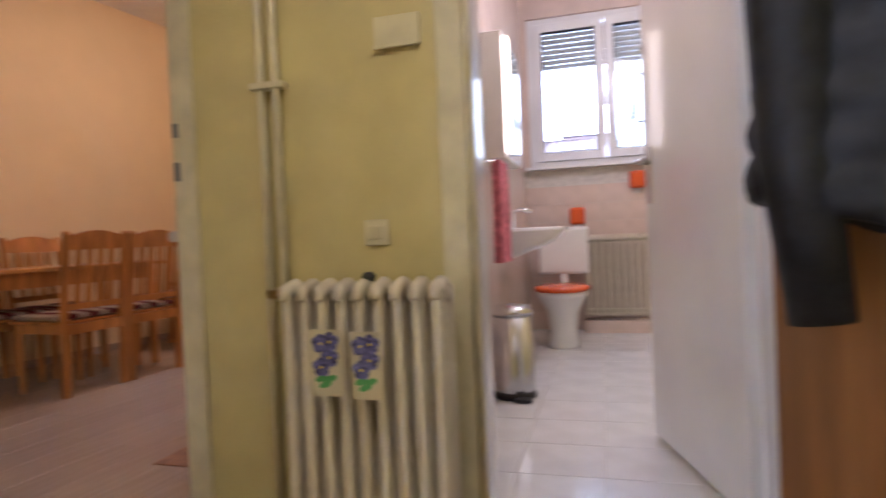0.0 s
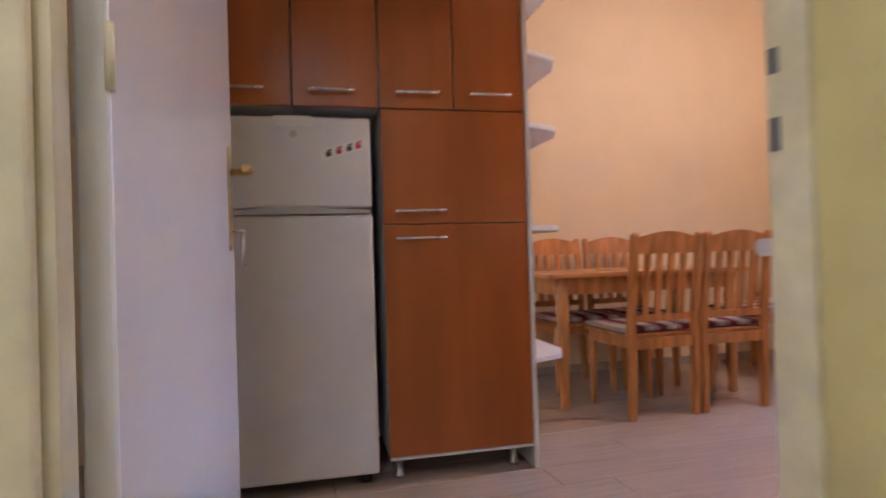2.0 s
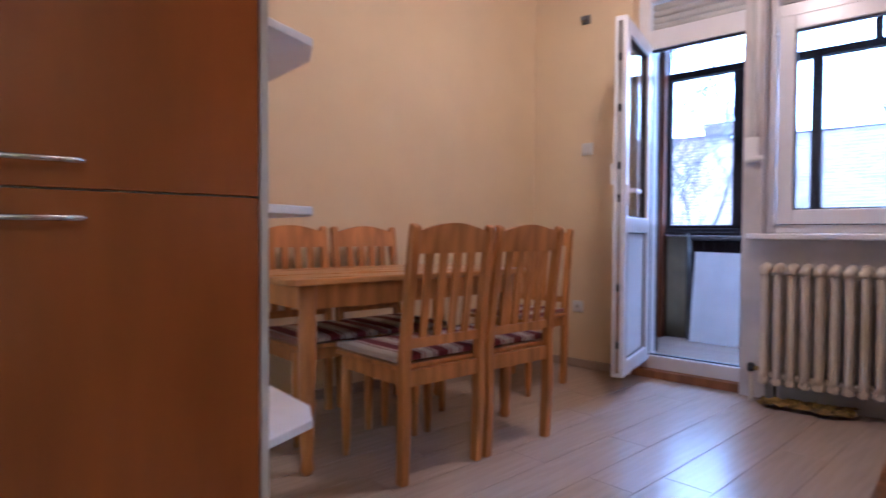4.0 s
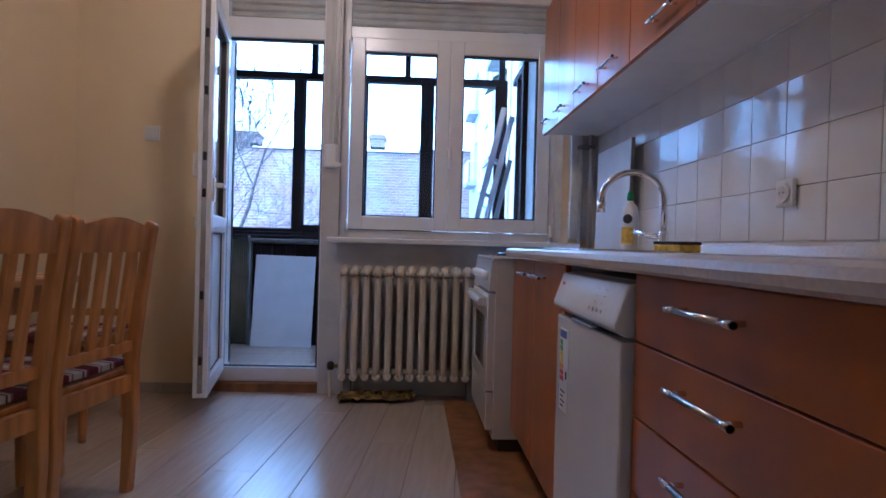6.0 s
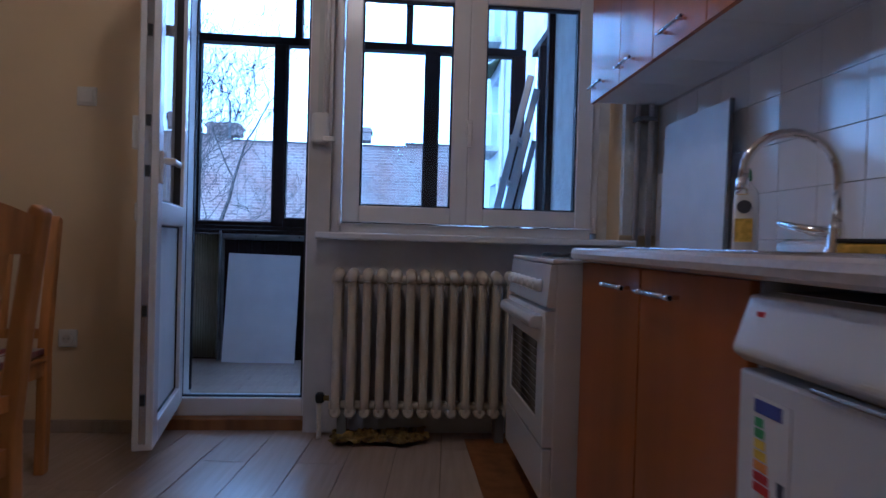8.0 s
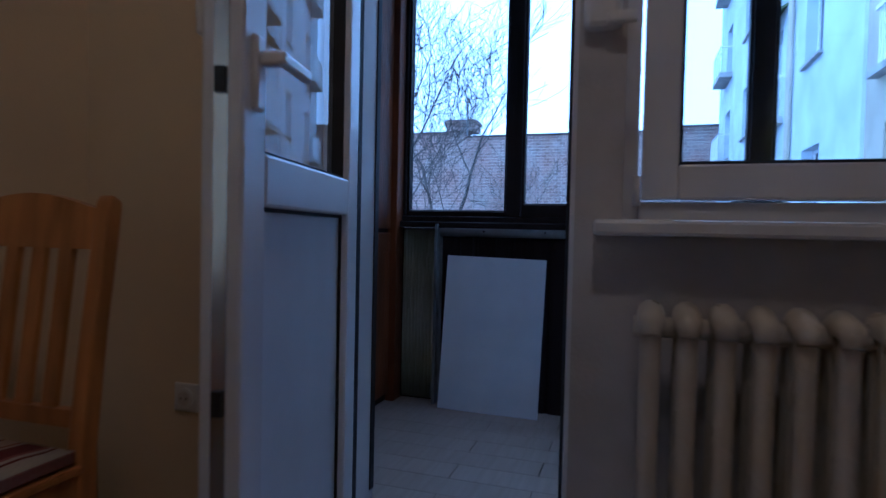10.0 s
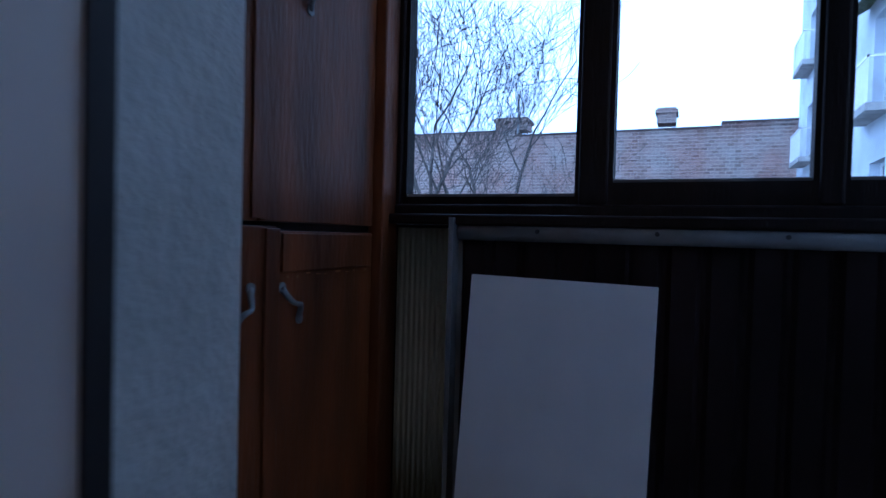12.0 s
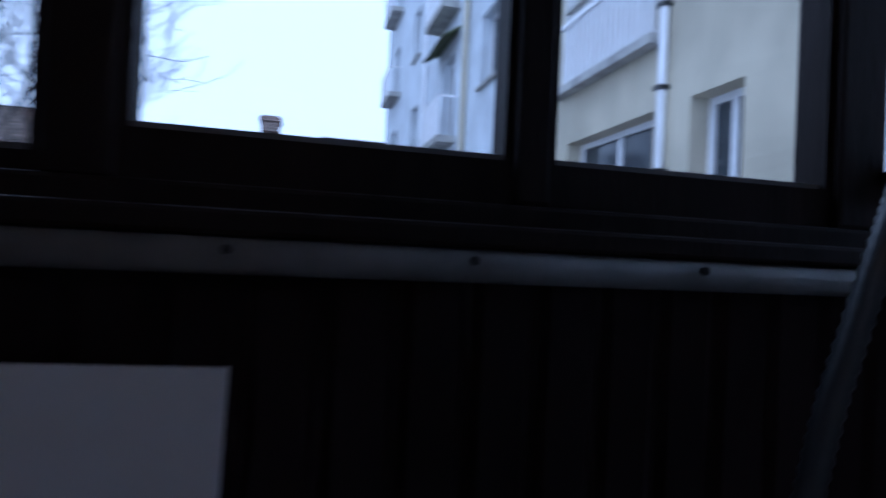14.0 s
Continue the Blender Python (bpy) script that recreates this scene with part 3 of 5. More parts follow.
part("lever", tube([(0, 0, 0.05), (-0.03, 0.05, 0.058), (-0.06, 0.12, 0.075)], 0.008, 10, [0.016, 0.012, 0.007]), M["chrome"], tap)

sp = thing("dish_sponge", "yellow dish sponge with dark scouring face", "sponge", pose(-0.2, 4.12, 0.891, 0, 0, 20))
part("foam", boxes((-0.045, 0.045, -0.06, 0.06, 0, 0.026), bevel=0.006), M["yellow"], sp)
part("scourer", boxes((-0.046, 0.046, -0.061, 0.061, 0.0265, 0.036), bevel=0.003), M["black"], sp, "dark grey scouring pad")

bot = thing("cleaner_bottle", "white cleaner bottle with green cap and yellow label", "bottle", pose(-0.16, 4.66, 0.891, 0, 0, 50))
bm = lathe([(0.03, 0), (0.036, 0.006), (0.036, 0.15), (0.03, 0.185), (0.014, 0.205), (0.012, 0.215)], 20)
for v in bm.verts:
    v.co.x *= 0.75
part("body", bm, M["plastic"], bot)
part("cap", lathe([(0.014, 0.213), (0.015, 0.22), (0.013, 0.245), (0.007, 0.255)], 16), M["green"], bot, "green screw cap")
part("label", boxes((-0.0288, -0.0268, -0.024, 0.024, 0.03, 0.1)), M["yellow"], bot, "yellow printed label")
part("logo", lathe([(0.02, 0), (0.02, 0.002)], 18), M["ink"], bot).matrix_basis = pose(-0.0268, 0, 0.135, 0, -90, 0)

board2 = thing("splash_board", "tall white board standing on edge behind the cooker", "board", pose(-0.072, 5.2, 0.0, 0, 1, 0))
part("panel", boxes((-0.006, 0.006, -0.25, 0.25, 0, 1.43), bevel=0.002), M["frost"], board2)
part("edge", boxes((-0.0075, 0.0075, -0.258, -0.2505, 0.0, 1.43)), M["grey_metal"], board2, "dark edge strip")


def base_unit(name, y0, y1, label):
    ob = thing(name, label, "cabinet")
    part("body", boxes((XF + 0.02, -0.012, y0 + 0.002, y1 - 0.002, 0.12, 0.85)), M["whiteboard"], ob)
    for y in (y0 + 0.06, y1 - 0.06):
        for x in (XF + 0.09, -0.1):
            part("leg", lathe([(0.022, 0), (0.022, 0.01), (0.014, 0.02), (0.014, 0.12)], 12, None, (x, y, 0)), M["black"], ob)
    return ob


su = base_unit("sink_cabinet", 3.857, 4.715, "orange cherry base cabinet with two doors under the sink")
for y0, y1, ha, hb in ((3.86, 4.284, 4.08, 4.25), (4.29, 4.712, 4.33, 4.47)):
    d = part("door", boxes((XF, XF + 0.018, y0, y1, 0.125, 0.847), bevel=0.0015), M["orange"], su)
    bar_handle(d, (XF, ha, 0.797), (XF, hb, 0.797), (-0.028, 0, 0))
du = base_unit("drawer_cabinet", 2.68, 3.335, "orange cherry cabinet of five wide drawers")
for z0, z1 in ((0.128, 0.283), (0.287, 0.428), (0.432, 0.573), (0.577, 0.717), (0.721, 0.848)):
    d = part("drawer", boxes((XF, XF + 0.018, 2.683, 3.332, z0, z1), bevel=0.0015), M["orange"], du)
    bar_handle(d, (XF, 2.938, z1 - 0.046), (XF, 3.136, z1 - 0.046), (-0.026, 0, 0), 0.006)
part("side_panel", boxes((XF, -0.012, 2.662, 2.678, 0.0, 0.85)), M["whiteboard"], du)
tray = thing("worktop_tray", "grey plastic edge piece lying on the worktop end", "tray", pose(-0.4, 2.74, 0.891))
part("body", boxes((-0.14, 0.34, -0.07, 0.0, 0, 0.045), bevel=0.006), M["shutter"], tray)

dw = thing("dishwasher", "slim white freestanding dishwasher with energy label", "dishwasher")
part("body", boxes((XF + 0.03, -0.03, 3.343, 3.85, 0.03, 0.832)), M["enamel"], dw)
dd = part("door", boxes((XF - 0.022, XF + 0.03, 3.345, 3.848, 0.11, 0.712), bevel=0.006), M["enamel"], dw)
cp = part("control_panel", prism([(XF + 0.03, 0.722), (XF - 0.014, 0.722), (XF - 0.035, 0.738), (XF - 0.035, 0.747), (XF - 0.008, 0.827), (XF + 0.03, 0.832)], "y", 3.345, 3.848, 0.004), M["enamel"], dw)
part("grip", boxes((XF - 0.03, XF - 0.012, 3.52, 3.68, 0.7135, 0.7215), bevel=0.003), M["steel"], cp)
for i in range(4):
    part("button", boxes((-0.004, 0.004, -0.005, 0.005, -0.001, 0.001)), M["shutter"], cp).matrix_basis = pose(XF - 0.031, 3.450 + i * 0.028, 0.762, 0, -71, 0)
for i in range(6):
    part("mark", boxes((-0.001, 0.001, -0.007, 0.007, -0.0008, 0.0008)), M["shutter"], cp).matrix_basis = pose(XF - 0.0255 + 0.0051 * (i % 3), 3.460 + (i // 3) * 0.05, 0.778 + (i % 3) * 0.015, 0, -71, 0)
part("logo", boxes((XF - 0.0185, XF - 0.0155, 3.795, 3.812, 0.796, 0.804)), M["red"], cp)
lb = part("energy_label", boxes((XF - 0.0235, XF - 0.0215, 3.722, 3.805, 0.460, 0.680)), M["plastic"], dw, "white energy label with coloured bars")
part("banner", boxes((XF - 0.0245, XF - 0.0235, 3.740, 3.802, 0.655, 0.675)), M["blue"], lb)
for i, c in enumerate(("greenink", "greenink", "yellowink", "yellowink", "orangeink", "red", "red")):
    part("bar", boxes((XF - 0.0245, XF - 0.0235, 3.795 - 0.014 - i * 0.003, 3.800, 0.635 - i * 0.016, 0.648 - i * 0.016)), M[c], lb)
part("grade", boxes((XF - 0.0245, XF - 0.0235, 3.732, 3.746, 0.550, 0.570)), M["ink"], lb)
for i in range(4):
    part("line", boxes((XF - 0.0245, XF - 0.0235, 3.750 + 0.012 * (i % 2), 3.790, 0.510 - i * 0.013, 0.514 - i * 0.013)), M["ink"], lb)
for y in (3.430, 3.790):
    part("foot", lathe([(0.018, 0), (0.018, 0.03)], 12, None, (XF + 0.06, y, 0)), M["black"], dw)
part("kick_plate", boxes((XF + 0.04, XF + 0.05, 3.400, 3.820, 0.03, 0.11)), M["enamel"], dw)

st = thing("cooker", "white freestanding electric cooker with dark oven window", "cooker")
XS = -0.745
part("body", boxes((XS + 0.03, -0.11, 4.73, 5.33, 0.06, 0.838), bevel=0.004), M["enamel"], st)
part("hob", boxes((XS + 0.015, -0.11, 4.725, 5.335, 0.838, 0.852), bevel=0.004), M["enamel"], st)
for x, y, r in ((-0.55, 4.89, 0.075), (-0.55, 5.19, 0.095), (-0.28, 4.89, 0.095), (-0.28, 5.19, 0.075)):
    part("hotplate", lathe([(r, 0.852), (r, 0.862), (r * 0.92, 0.867), (r * 0.3, 0.865)], 28, None, (x, y, 0)), M["black"], st)
part("control_panel", prism([(XS + 0.03, 0.7), (XS, 0.705), (XS + 0.012, 0.835), (XS + 0.03, 0.837)], "y", 4.73, 5.33, 0.002), M["enamel"], st)
for i in range(6):
    k = part("knob", lathe([(0.02, 0), (0.02, 0.012), (0.015, 0.025), (0.012, 0.027)], 16), M["plastic"], st)
    k.matrix_basis = pose(XS + 0.004, 4.82 + i * 0.082, 0.765, 0, -87, 0)
bm = bmesh.new()
rings = [[bm.verts.new((x, y, z)) for y, z in ((ya, za), (yb, za), (yb, zb), (ya, zb))] for x, ya, yb, za, zb in ((XS + 0.03, 4.735, 5.325, 0.27, 0.69), (XS + 0.002, 4.735, 5.325, 0.27, 0.69), (XS - 0.002, 4.739, 5.321, 0.274, 0.686), (XS - 0.002, 4.826, 5.249, 0.336, 0.584), (XS + 0.002, 4.83, 5.245, 0.34, 0.58), (XS + 0.03, 4.83, 5.245, 0.34, 0.58))]
for p, q in zip(rings, rings[1:] + rings[:1]):
    for k in range(4):
        bm.faces.new((p[k], p[(k + 1) % 4], q[(k + 1) % 4], q[k]))
bmesh.ops.recalc_face_normals(bm, faces=bm.faces[:])
od = part("oven_door", bm, M["enamel"], st)
part("oven_window", boxes((XS + 0.003, XS + 0.018, 4.828, 5.247, 0.338, 0.582)), M["darkglass"], od, "dark oven glass")
for i in range(9):
    part("rack_bar", boxes((XS + 0.0015, XS + 0.003, 4.84, 5.235, 0.36 + i * 0.024, 0.364 + i * 0.024)), M["steel"], od)
part("oven_handle", prism([(XS - 0.002, 0.63), (XS - 0.04, 0.635), (XS - 0.045, 0.655), (XS - 0.035, 0.672), (XS - 0.002, 0.675)], "y", 4.77, 5.295, 0.005), M["enamel"], od)
part("drawer", boxes((XS, XS + 0.03, 4.735, 5.325, 0.1, 0.262), bevel=0.004), M["enamel"], st)
part("plinth", boxes((XS + 0.06, -0.12, 4.75, 5.315, 0.0, 0.1)), M["black"], st)

# upper cabinets
XU = -0.335
edges = (5.62, 5.27, 4.96, 4.6, 4.24, 3.75, 3.25, 2.75)
for i, (y1, y0) in enumerate(zip(edges, edges[1:])):
    uc = thing("wall_cabinet", "orange cherry wall cabinet above the worktop", "cabinet", group="wall cabinets over the worktop")
    part("body", boxes((XU + 0.02, 0.0, y0 + 0.001, y1 - 0.001, 1.56, 2.28)), M["whiteboard"], uc)
    d = part("door", boxes((XU, XU + 0.018, y0 + 0.002, y1 - 0.002, 1.552, 2.28), bevel=0.0015), M["orange"], uc)
    ha = (y1 - 0.2, y1 - 0.05) if i == 0 else ((y1 - 0.17, y1 - 0.02) if i == 1 else (y0 + 0.1, y0 + 0.27))
    bar_handle(d, (XU, ha[0], 1.607), (XU, ha[1], 1.607), (-0.028, 0, 0))

# socket on tiles, wall switch, low socket, wall hook
def socket(name, label, m):
    s = thing(name, label, "socket", m)
    part("plate", boxes((-0.04, 0.04, -0.012, 0, -0.04, 0.04), bevel=0.005), M["plastic"], s)
    ring = part("insert", tube([(0, -0.012, 0), (0, -0.019, 0)], 0.028, 22), M["plastic"], s)
    # no hollow here: a flat disc in grout grey paints the recess shade
    part("recess", tube([(0, -0.0192, 0), (0, -0.0198, 0)], 0.02, 22), M["grout"], ring, "flat disc with the recess shade as grey colour")
    for x in (-0.009, 0.009):
        part("hole", tube([(x, -0.0198, 0), (x, -0.0204, 0)], 0.0028, 8), M["black"], ring)
    return s


socket("wall_socket", "white wall socket on the tiles", pose(-0.006, 3.845, 1.07, 0, 0, -90))
socket("low_socket", "white wall socket low on the cream wall", pose(-2.66, 5.699, 0.42))
sw = thing("light_switch", "white square light switch beside the balcony door", "switch", pose(-2.6, 5.699, 1.5))
part("plate", boxes((-0.042, 0.042, -0.011, 0, -0.042, 0.042), bevel=0.004), M["plastic"], sw)
part("rocker", boxes((-0.03, 0.03, -0.017, -0.011, -0.03, 0.03), bevel=0.003), M["plastic"], sw)
hk = thing("wall_bracket", "small dark metal bracket high on the wall", "bracket", pose(-2.62, 5.699, 2.38))
part("plate", boxes((-0.03, 0.03, -0.01, 0, -0.03, 0.03), (-0.02, 0.02, -0.05, -0.01, -0.015, 0.015), bevel=0.004), M["grey_metal"], hk)
pp = thing("gas_pipe", "pair of grey painted pipes in the kitchen corner", "pipe")
for x, y in ((-0.1, 5.63), (-0.05, 5.6)):
    part("pipe", tube([(x, y, 0.86), (x, y, 2.88)], 0.013, 12), M["wallgrey"], pp)
part("clamp", boxes((-0.12, -0.03, 5.58, 5.65, 1.48, 1.5), bevel=0.003), M["grey_metal"], pp)

# ---- tall cabinet and fridge ----
TC = pose(-1.812, 2.77, 0, 0, 0, -8.9)
tall = thing("tall_cabinet", "tall orange cherry cupboard on metal legs with long doors", "cabinet", TC)
part("body", boxes((-0.58, -0.02, -0.602, -0.018, 0.1, 1.44)), M["whiteboard"], tall)
part("end_panel", boxes((-0.6, 0.003, -0.017, 0.0, 0.0, 2.28)), M["whiteboard"], tall, "white melamine end panel")
part("bottom_edge", boxes((-0.02, 0.002, -0.602, -0.019, 0.09, 0.1)), M["whiteboard"], tall)
for z0, z1, hz in ((0.102, 0.992, 0.94), (0.996, 1.438, 1.045)):
    d = part("door", boxes((-0.018, 0, -0.602, -0.02, z0, z1), bevel=0.0015), M["orange"], tall)
    bar_handle(d, (0, -0.56, hz), (0, -0.36, hz), (0.028, 0, 0))
for x in (-0.08, -0.5):
    for y in (-0.08, -0.56):
        part("leg", lathe([(0.025, 0), (0.025, 0.012), (0.016, 0.022), (0.016, 0.1)], 14, None, (x, y, 0)), M["steel"], tall, "steel furniture leg")
for y1, y0 in ((-0.019, -0.312), (-0.314, -0.606), (-0.608, -0.93), (-0.932, -1.26)):
    tb = thing("top_cupboard", "orange cherry top cupboard above the fridge row", "cabinet", TC, group="top cupboards")
    part("body", boxes((-0.58, -0.02, y0 + 0.001, y1 - 0.001, 1.443, 2.28)), M["whiteboard"], tb)
    d = part("door", boxes((-0.018, 0, y0 + 0.002, y1 - 0.002, 1.443, 2.28), bevel=0.0015), M["orange"], tb)
    bar_handle(d, (0, y0 + 0.06, 1.5), (0, y0 + 0.23, 1.5), (0.028, 0, 0))
part("side_panel", boxes((-0.58, -0.02, -1.28, -1.264, 0.0, 2.28)), M["whiteboard"], tall)
struct("cupboard_back_wall", boxes((-0.75, -0.62, -3.0, 0.0, 0, H)), M["cream"], "cream wall behind the tall cupboards", "wall").matrix_world = TC
fr = thing("fridge", "white two-door fridge freezer with a small sticker", "fridge", TC @ pose(0.01, 0, 0))
part("body", boxes((-0.58, -0.06, -1.225, -0.645, 0.03, 1.4), bevel=0.006), M["fridge"], fr)
for z0, z1 in ((0.05, 1.035), (1.06, 1.4)):
    part("door", boxes((-0.06, 0.0, -1.225, -0.645, z0, z1), bevel=0.012), M["fridge"], fr)
part("grip_strip", prism([(-1.2, 1.05), (-0.93, 1.068), (-0.66, 1.05), (-0.66, 1.038), (-1.2, 1.038)], "x", -0.05, 0.006), M["shutter"], fr, "grey grip strip between the doors")
part("badge", boxes((0.0, 0.003, -1.0, -0.86, 1.36, 1.402), bevel=0.001), M["enamel"], fr)
part("logo", tube([(0.003, -0.93, 1.335), (0.0045, -0.93, 1.335)], 0.014, 16), M["shutter"], fr)
sk = part("sticker", boxes((0.0, 0.002, -0.09, 0.09, -0.022, 0.022)), M["plastic"], fr, "white sticker with red and dark shapes")
sk.matrix_basis = pose(0.0, -0.745, 1.28, 16, 0, 0)
for y, c in ((-0.06, "ink"), (-0.02, "red"), (0.02, "ink"), (0.055, "red")):
    part("print", boxes((0.002, 0.003, y - 0.011, y + 0.009, -0.011, 0.006), (0.002, 0.003, y - 0.004, y + 0.016, 0.008, 0.014)), M[c], sk)
for y in (-1.18, -0.69):
    part("foot", lathe([(0.02, 0), (0.02, 0.035)], 12, None, (-0.08, y, 0)), M["black"], fr)

# hexagonal corner shelves on the end panel
for z in (0.42, 0.96, 1.38, 1.68, 2.02):
    s = thing("corner_shelf", "white angled end shelf beside the tall cupboard", "shelf", TC, group="end shelves of the tall cupboard")
    w = 0.2
    part("board", prism([(-0.58, 0.001), (-0.005, 0.001), (-0.08, w * 0.75), (-0.2, w), (-0.58, w)], "z", z, z + 0.022, 0.003), M["whiteboard"], s)
    part("support", boxes((-0.58, -0.565, 0.002, w - 0.02, z - 0.06, z)), M["whiteboard"], s)


# ---- table and chairs ----
def chair(name, m, group=True):
    ob = thing(name, "honey pine chair with slatted back and striped cushion", "chair", m, "chairs round the dining table")
    W, D, SH, TH = 0.42, 0.42, 0.43, 0.955
    for s in (-1, 1):
        y = s * (W / 2 - 0.022)
        bm = bmesh.new()
        out = [(0.03, 0), (-0.008, 0), (0.0, 0.25), (0.0, 0.46), (0.03, 0.7), (0.065, 0.94), (0.075, TH), (0.098, TH - 0.012), (0.1, 0.93), (0.068, 0.7), (0.042, 0.46), (0.045, 0.25)]
        me = prism(out, "y", y - 0.018, y + 0.018, 0.006)
        part("back_post", me, M["pine"], ob)
        part("front_leg", lathe([(0.014, 0), (0.017, 0.05), (0.024, 0.3), (0.022, SH - 0.02)], 10, None, (-D + 0.04, s * (W / 2 - 0.03), 0)), M["pine"], ob)
        part("side_rail", boxes((-D + 0.04, 0.005, y - 0.01, y + 0.01, SH - 0.065, SH - 0.012)), M["pine"], ob)
    part("rear_rail", boxes((0.008, 0.032, -W / 2 + 0.04, W / 2 - 0.04, SH - 0.07, SH - 0.012)), M["pine"], ob)
    part("front_rail", boxes((-D + 0.03, -D + 0.05, -W / 2 + 0.05, W / 2 - 0.05, SH - 0.065, SH - 0.012)), M["pine"], ob)
    part("seat", boxes((-D, 0.01, -W / 2 + 0.002, W / 2 - 0.002, SH - 0.012, SH + 0.008), bevel=0.006), M["pine"], ob)
    n = 12
    arc = [(-W / 2 + 0.03 + (W - 0.06) * i / n) for i in range(n + 1)]
    outl = [(y, 0.845) for y in arc] + [(y, 0.925 + 0.032 * math.sin(math.pi * i / n) ** 1.2) for i, y in reversed(list(enumerate(arc)))]
    bm = prism(outl, "x", 0.055, 0.08)
    for v in bm.verts:
        v.co.x += (v.co.z - 0.86) * 0.12
    part("top_rail", bm, M["pine"], ob)
    part("lower_rail", boxes((0.014, 0.034, -W / 2 + 0.04, W / 2 - 0.04, 0.5, 0.535)), M["pine"], ob)
    for y in (-0.105, -0.035, 0.035, 0.105):
        bm = boxes((0.016, 0.03, y - 0.016, y + 0.016, 0.53, 0.86))
        for v in bm.verts:
            v.co.x += max(0, (v.co.z - 0.53)) * 0.125
        part("slat", bm, M["pine"], ob)
    bm = boxes((-D - 0.005, -0.005, -W / 2 + 0.01, W / 2 - 0.01, SH + 0.009, SH + 0.044))
    bmesh.ops.subdivide_edges(bm, edges=bm.edges[:], cuts=5, use_grid_fill=True)
    for v in bm.verts:
        u, w = (v.co.x + D / 2) / (D / 2), v.co.y / (W / 2)
        k = max(0, 1 - max(abs(u), abs(w)) ** 4)
        mid = SH + 0.026
        v.co.z = mid + (v.co.z - mid) * (0.55 + 0.6 * k) + 0.003 * noise.noise(v.co * 14)
        if v.co.z < SH + 0.009:
            v.co.z = SH + 0.009
    for f in bm.faces:
        f.smooth = True
    part("cushion", bm, M["cushion"], ob, "burgundy and cream striped seat cushion")
    return ob


first = chair("dining_chair", pose(-2.145, 3.71, 0, 0, 0, -6.6))
copy_thing(first, pose(-2.095, 4.14, 0, 0, 0, -7.5))
copy_thing(first, pose(-3.12, 3.72, 0, 0, 0, 172))
copy_thing(first, pose(-3.06, 4.16, 0, 0, 0, 173))
copy_thing(first, pose(-2.68, 5.2, 0, 0, 0, 92))
tbl = thing("dining_table", "honey pine dining table with turned legs", "table", pose(-2.44, 3.24, 0, 0, 0, -6.6))
part("tabletop", prism([(-0.64, 0.02), (-0.62, 0), (-0.02, 0), (0, 0.02), (0, 1.28), (-0.02, 1.3), (-0.62, 1.3), (-0.64, 1.28)], "z", 0.722, 0.747, 0.006), M["pine_top"], tbl)
part("apron", boxes((-0.6, -0.58, 0.08, 1.22, 0.63, 0.722), (-0.06, -0.04, 0.08, 1.22, 0.63, 0.722), (-0.58, -0.06, 0.07, 0.09, 0.63, 0.722), (-0.58, -0.06, 1.21, 1.23, 0.63, 0.722)), M["pine"], tbl)
for x in (-0.58, -0.065):
    for y in (0.1, 1.2):
        part("leg", lathe([(0.02, 0), (0.028, 0.02), (0.022, 0.06), (0.027, 0.1), (0.033, 0.35), (0.037, 0.58), (0.03, 0.62), (0.037, 0.64), (0.037, 0.72)], 16, None, (x, y, 0)), M["pine"], tbl)

# ---- glazed balcony ----
YG = 7.27
gl = tagged(new("window_2"), "dark brown timber balcony glazing with upper lights", "window", kind="structure")
cols = ((-2.635, -2.105, 0.998), (-2.03, -1.555, 1.034), (-1.505, -1.03, 1.034), (-0.94, -0.39, 1.0))
xs = [-2.72, -2.635]
part("sill_rail", boxes((-2.72, -0.3, YG - 0.05, YG + 0.05, 0.915, 0.975), (-2.72, -0.3, YG - 0.085, YG - 0.05, 0.915, 0.945), bevel=0.006), M["darkwood"], gl)
part("transom", boxes((-2.72, -0.3, YG - 0.045, YG + 0.045, 2.27, 2.325), bevel=0.005), M["darkwood"], gl)
part("head", boxes((-2.72, -0.3, YG - 0.05, YG + 0.05, 2.66, 2.75)), M["darkwood"], gl)
for x0, x1 in ((-2.72, -2.635), (-2.105, -2.03), (-1.555, -1.505), (-1.03, -0.94), (-0.39, -0.3)):
    part("mullion", boxes((x0, x1, YG - 0.045, YG + 0.045, 0.975, 2.27), bevel=0.006), M["darkwood"], gl)
for x in (-2.68, -1.95, -1.16, -0.35):
    part("upper_mullion", boxes((x - 0.025, x + 0.025, YG - 0.04, YG + 0.04, 2.325, 2.66), bevel=0.004), M["darkwood"], gl)
for x0, x1, z in cols:
    sh = part("sash", boxes((x0, x1, YG - 0.03, YG + 0.02, 0.975, z), (x0, x0 + 0.012, YG - 0.03, YG + 0.02, z, 2.27), (x1 - 0.012, x1, YG - 0.03, YG + 0.02, z, 2.27)), M["darkwood"], gl)
    p = part("pane", boxes((x0 + 0.006, x1 - 0.006, YG - 0.004, YG + 0.002, z - 0.004, 2.275)), M["glass"], sh)
    p.visible_shadow = False
    part("putty", boxes((x0 + 0.012, x1 - 0.012, YG - 0.02, YG - 0.004, z, z + 0.009)), M["grey_metal"], sh, "grey putty line")
p = part("pane", boxes((-2.68, -0.35, YG - 0.004, YG + 0.002, 2.32, 2.665)), M["glass"], gl)
p.visible_shadow = False
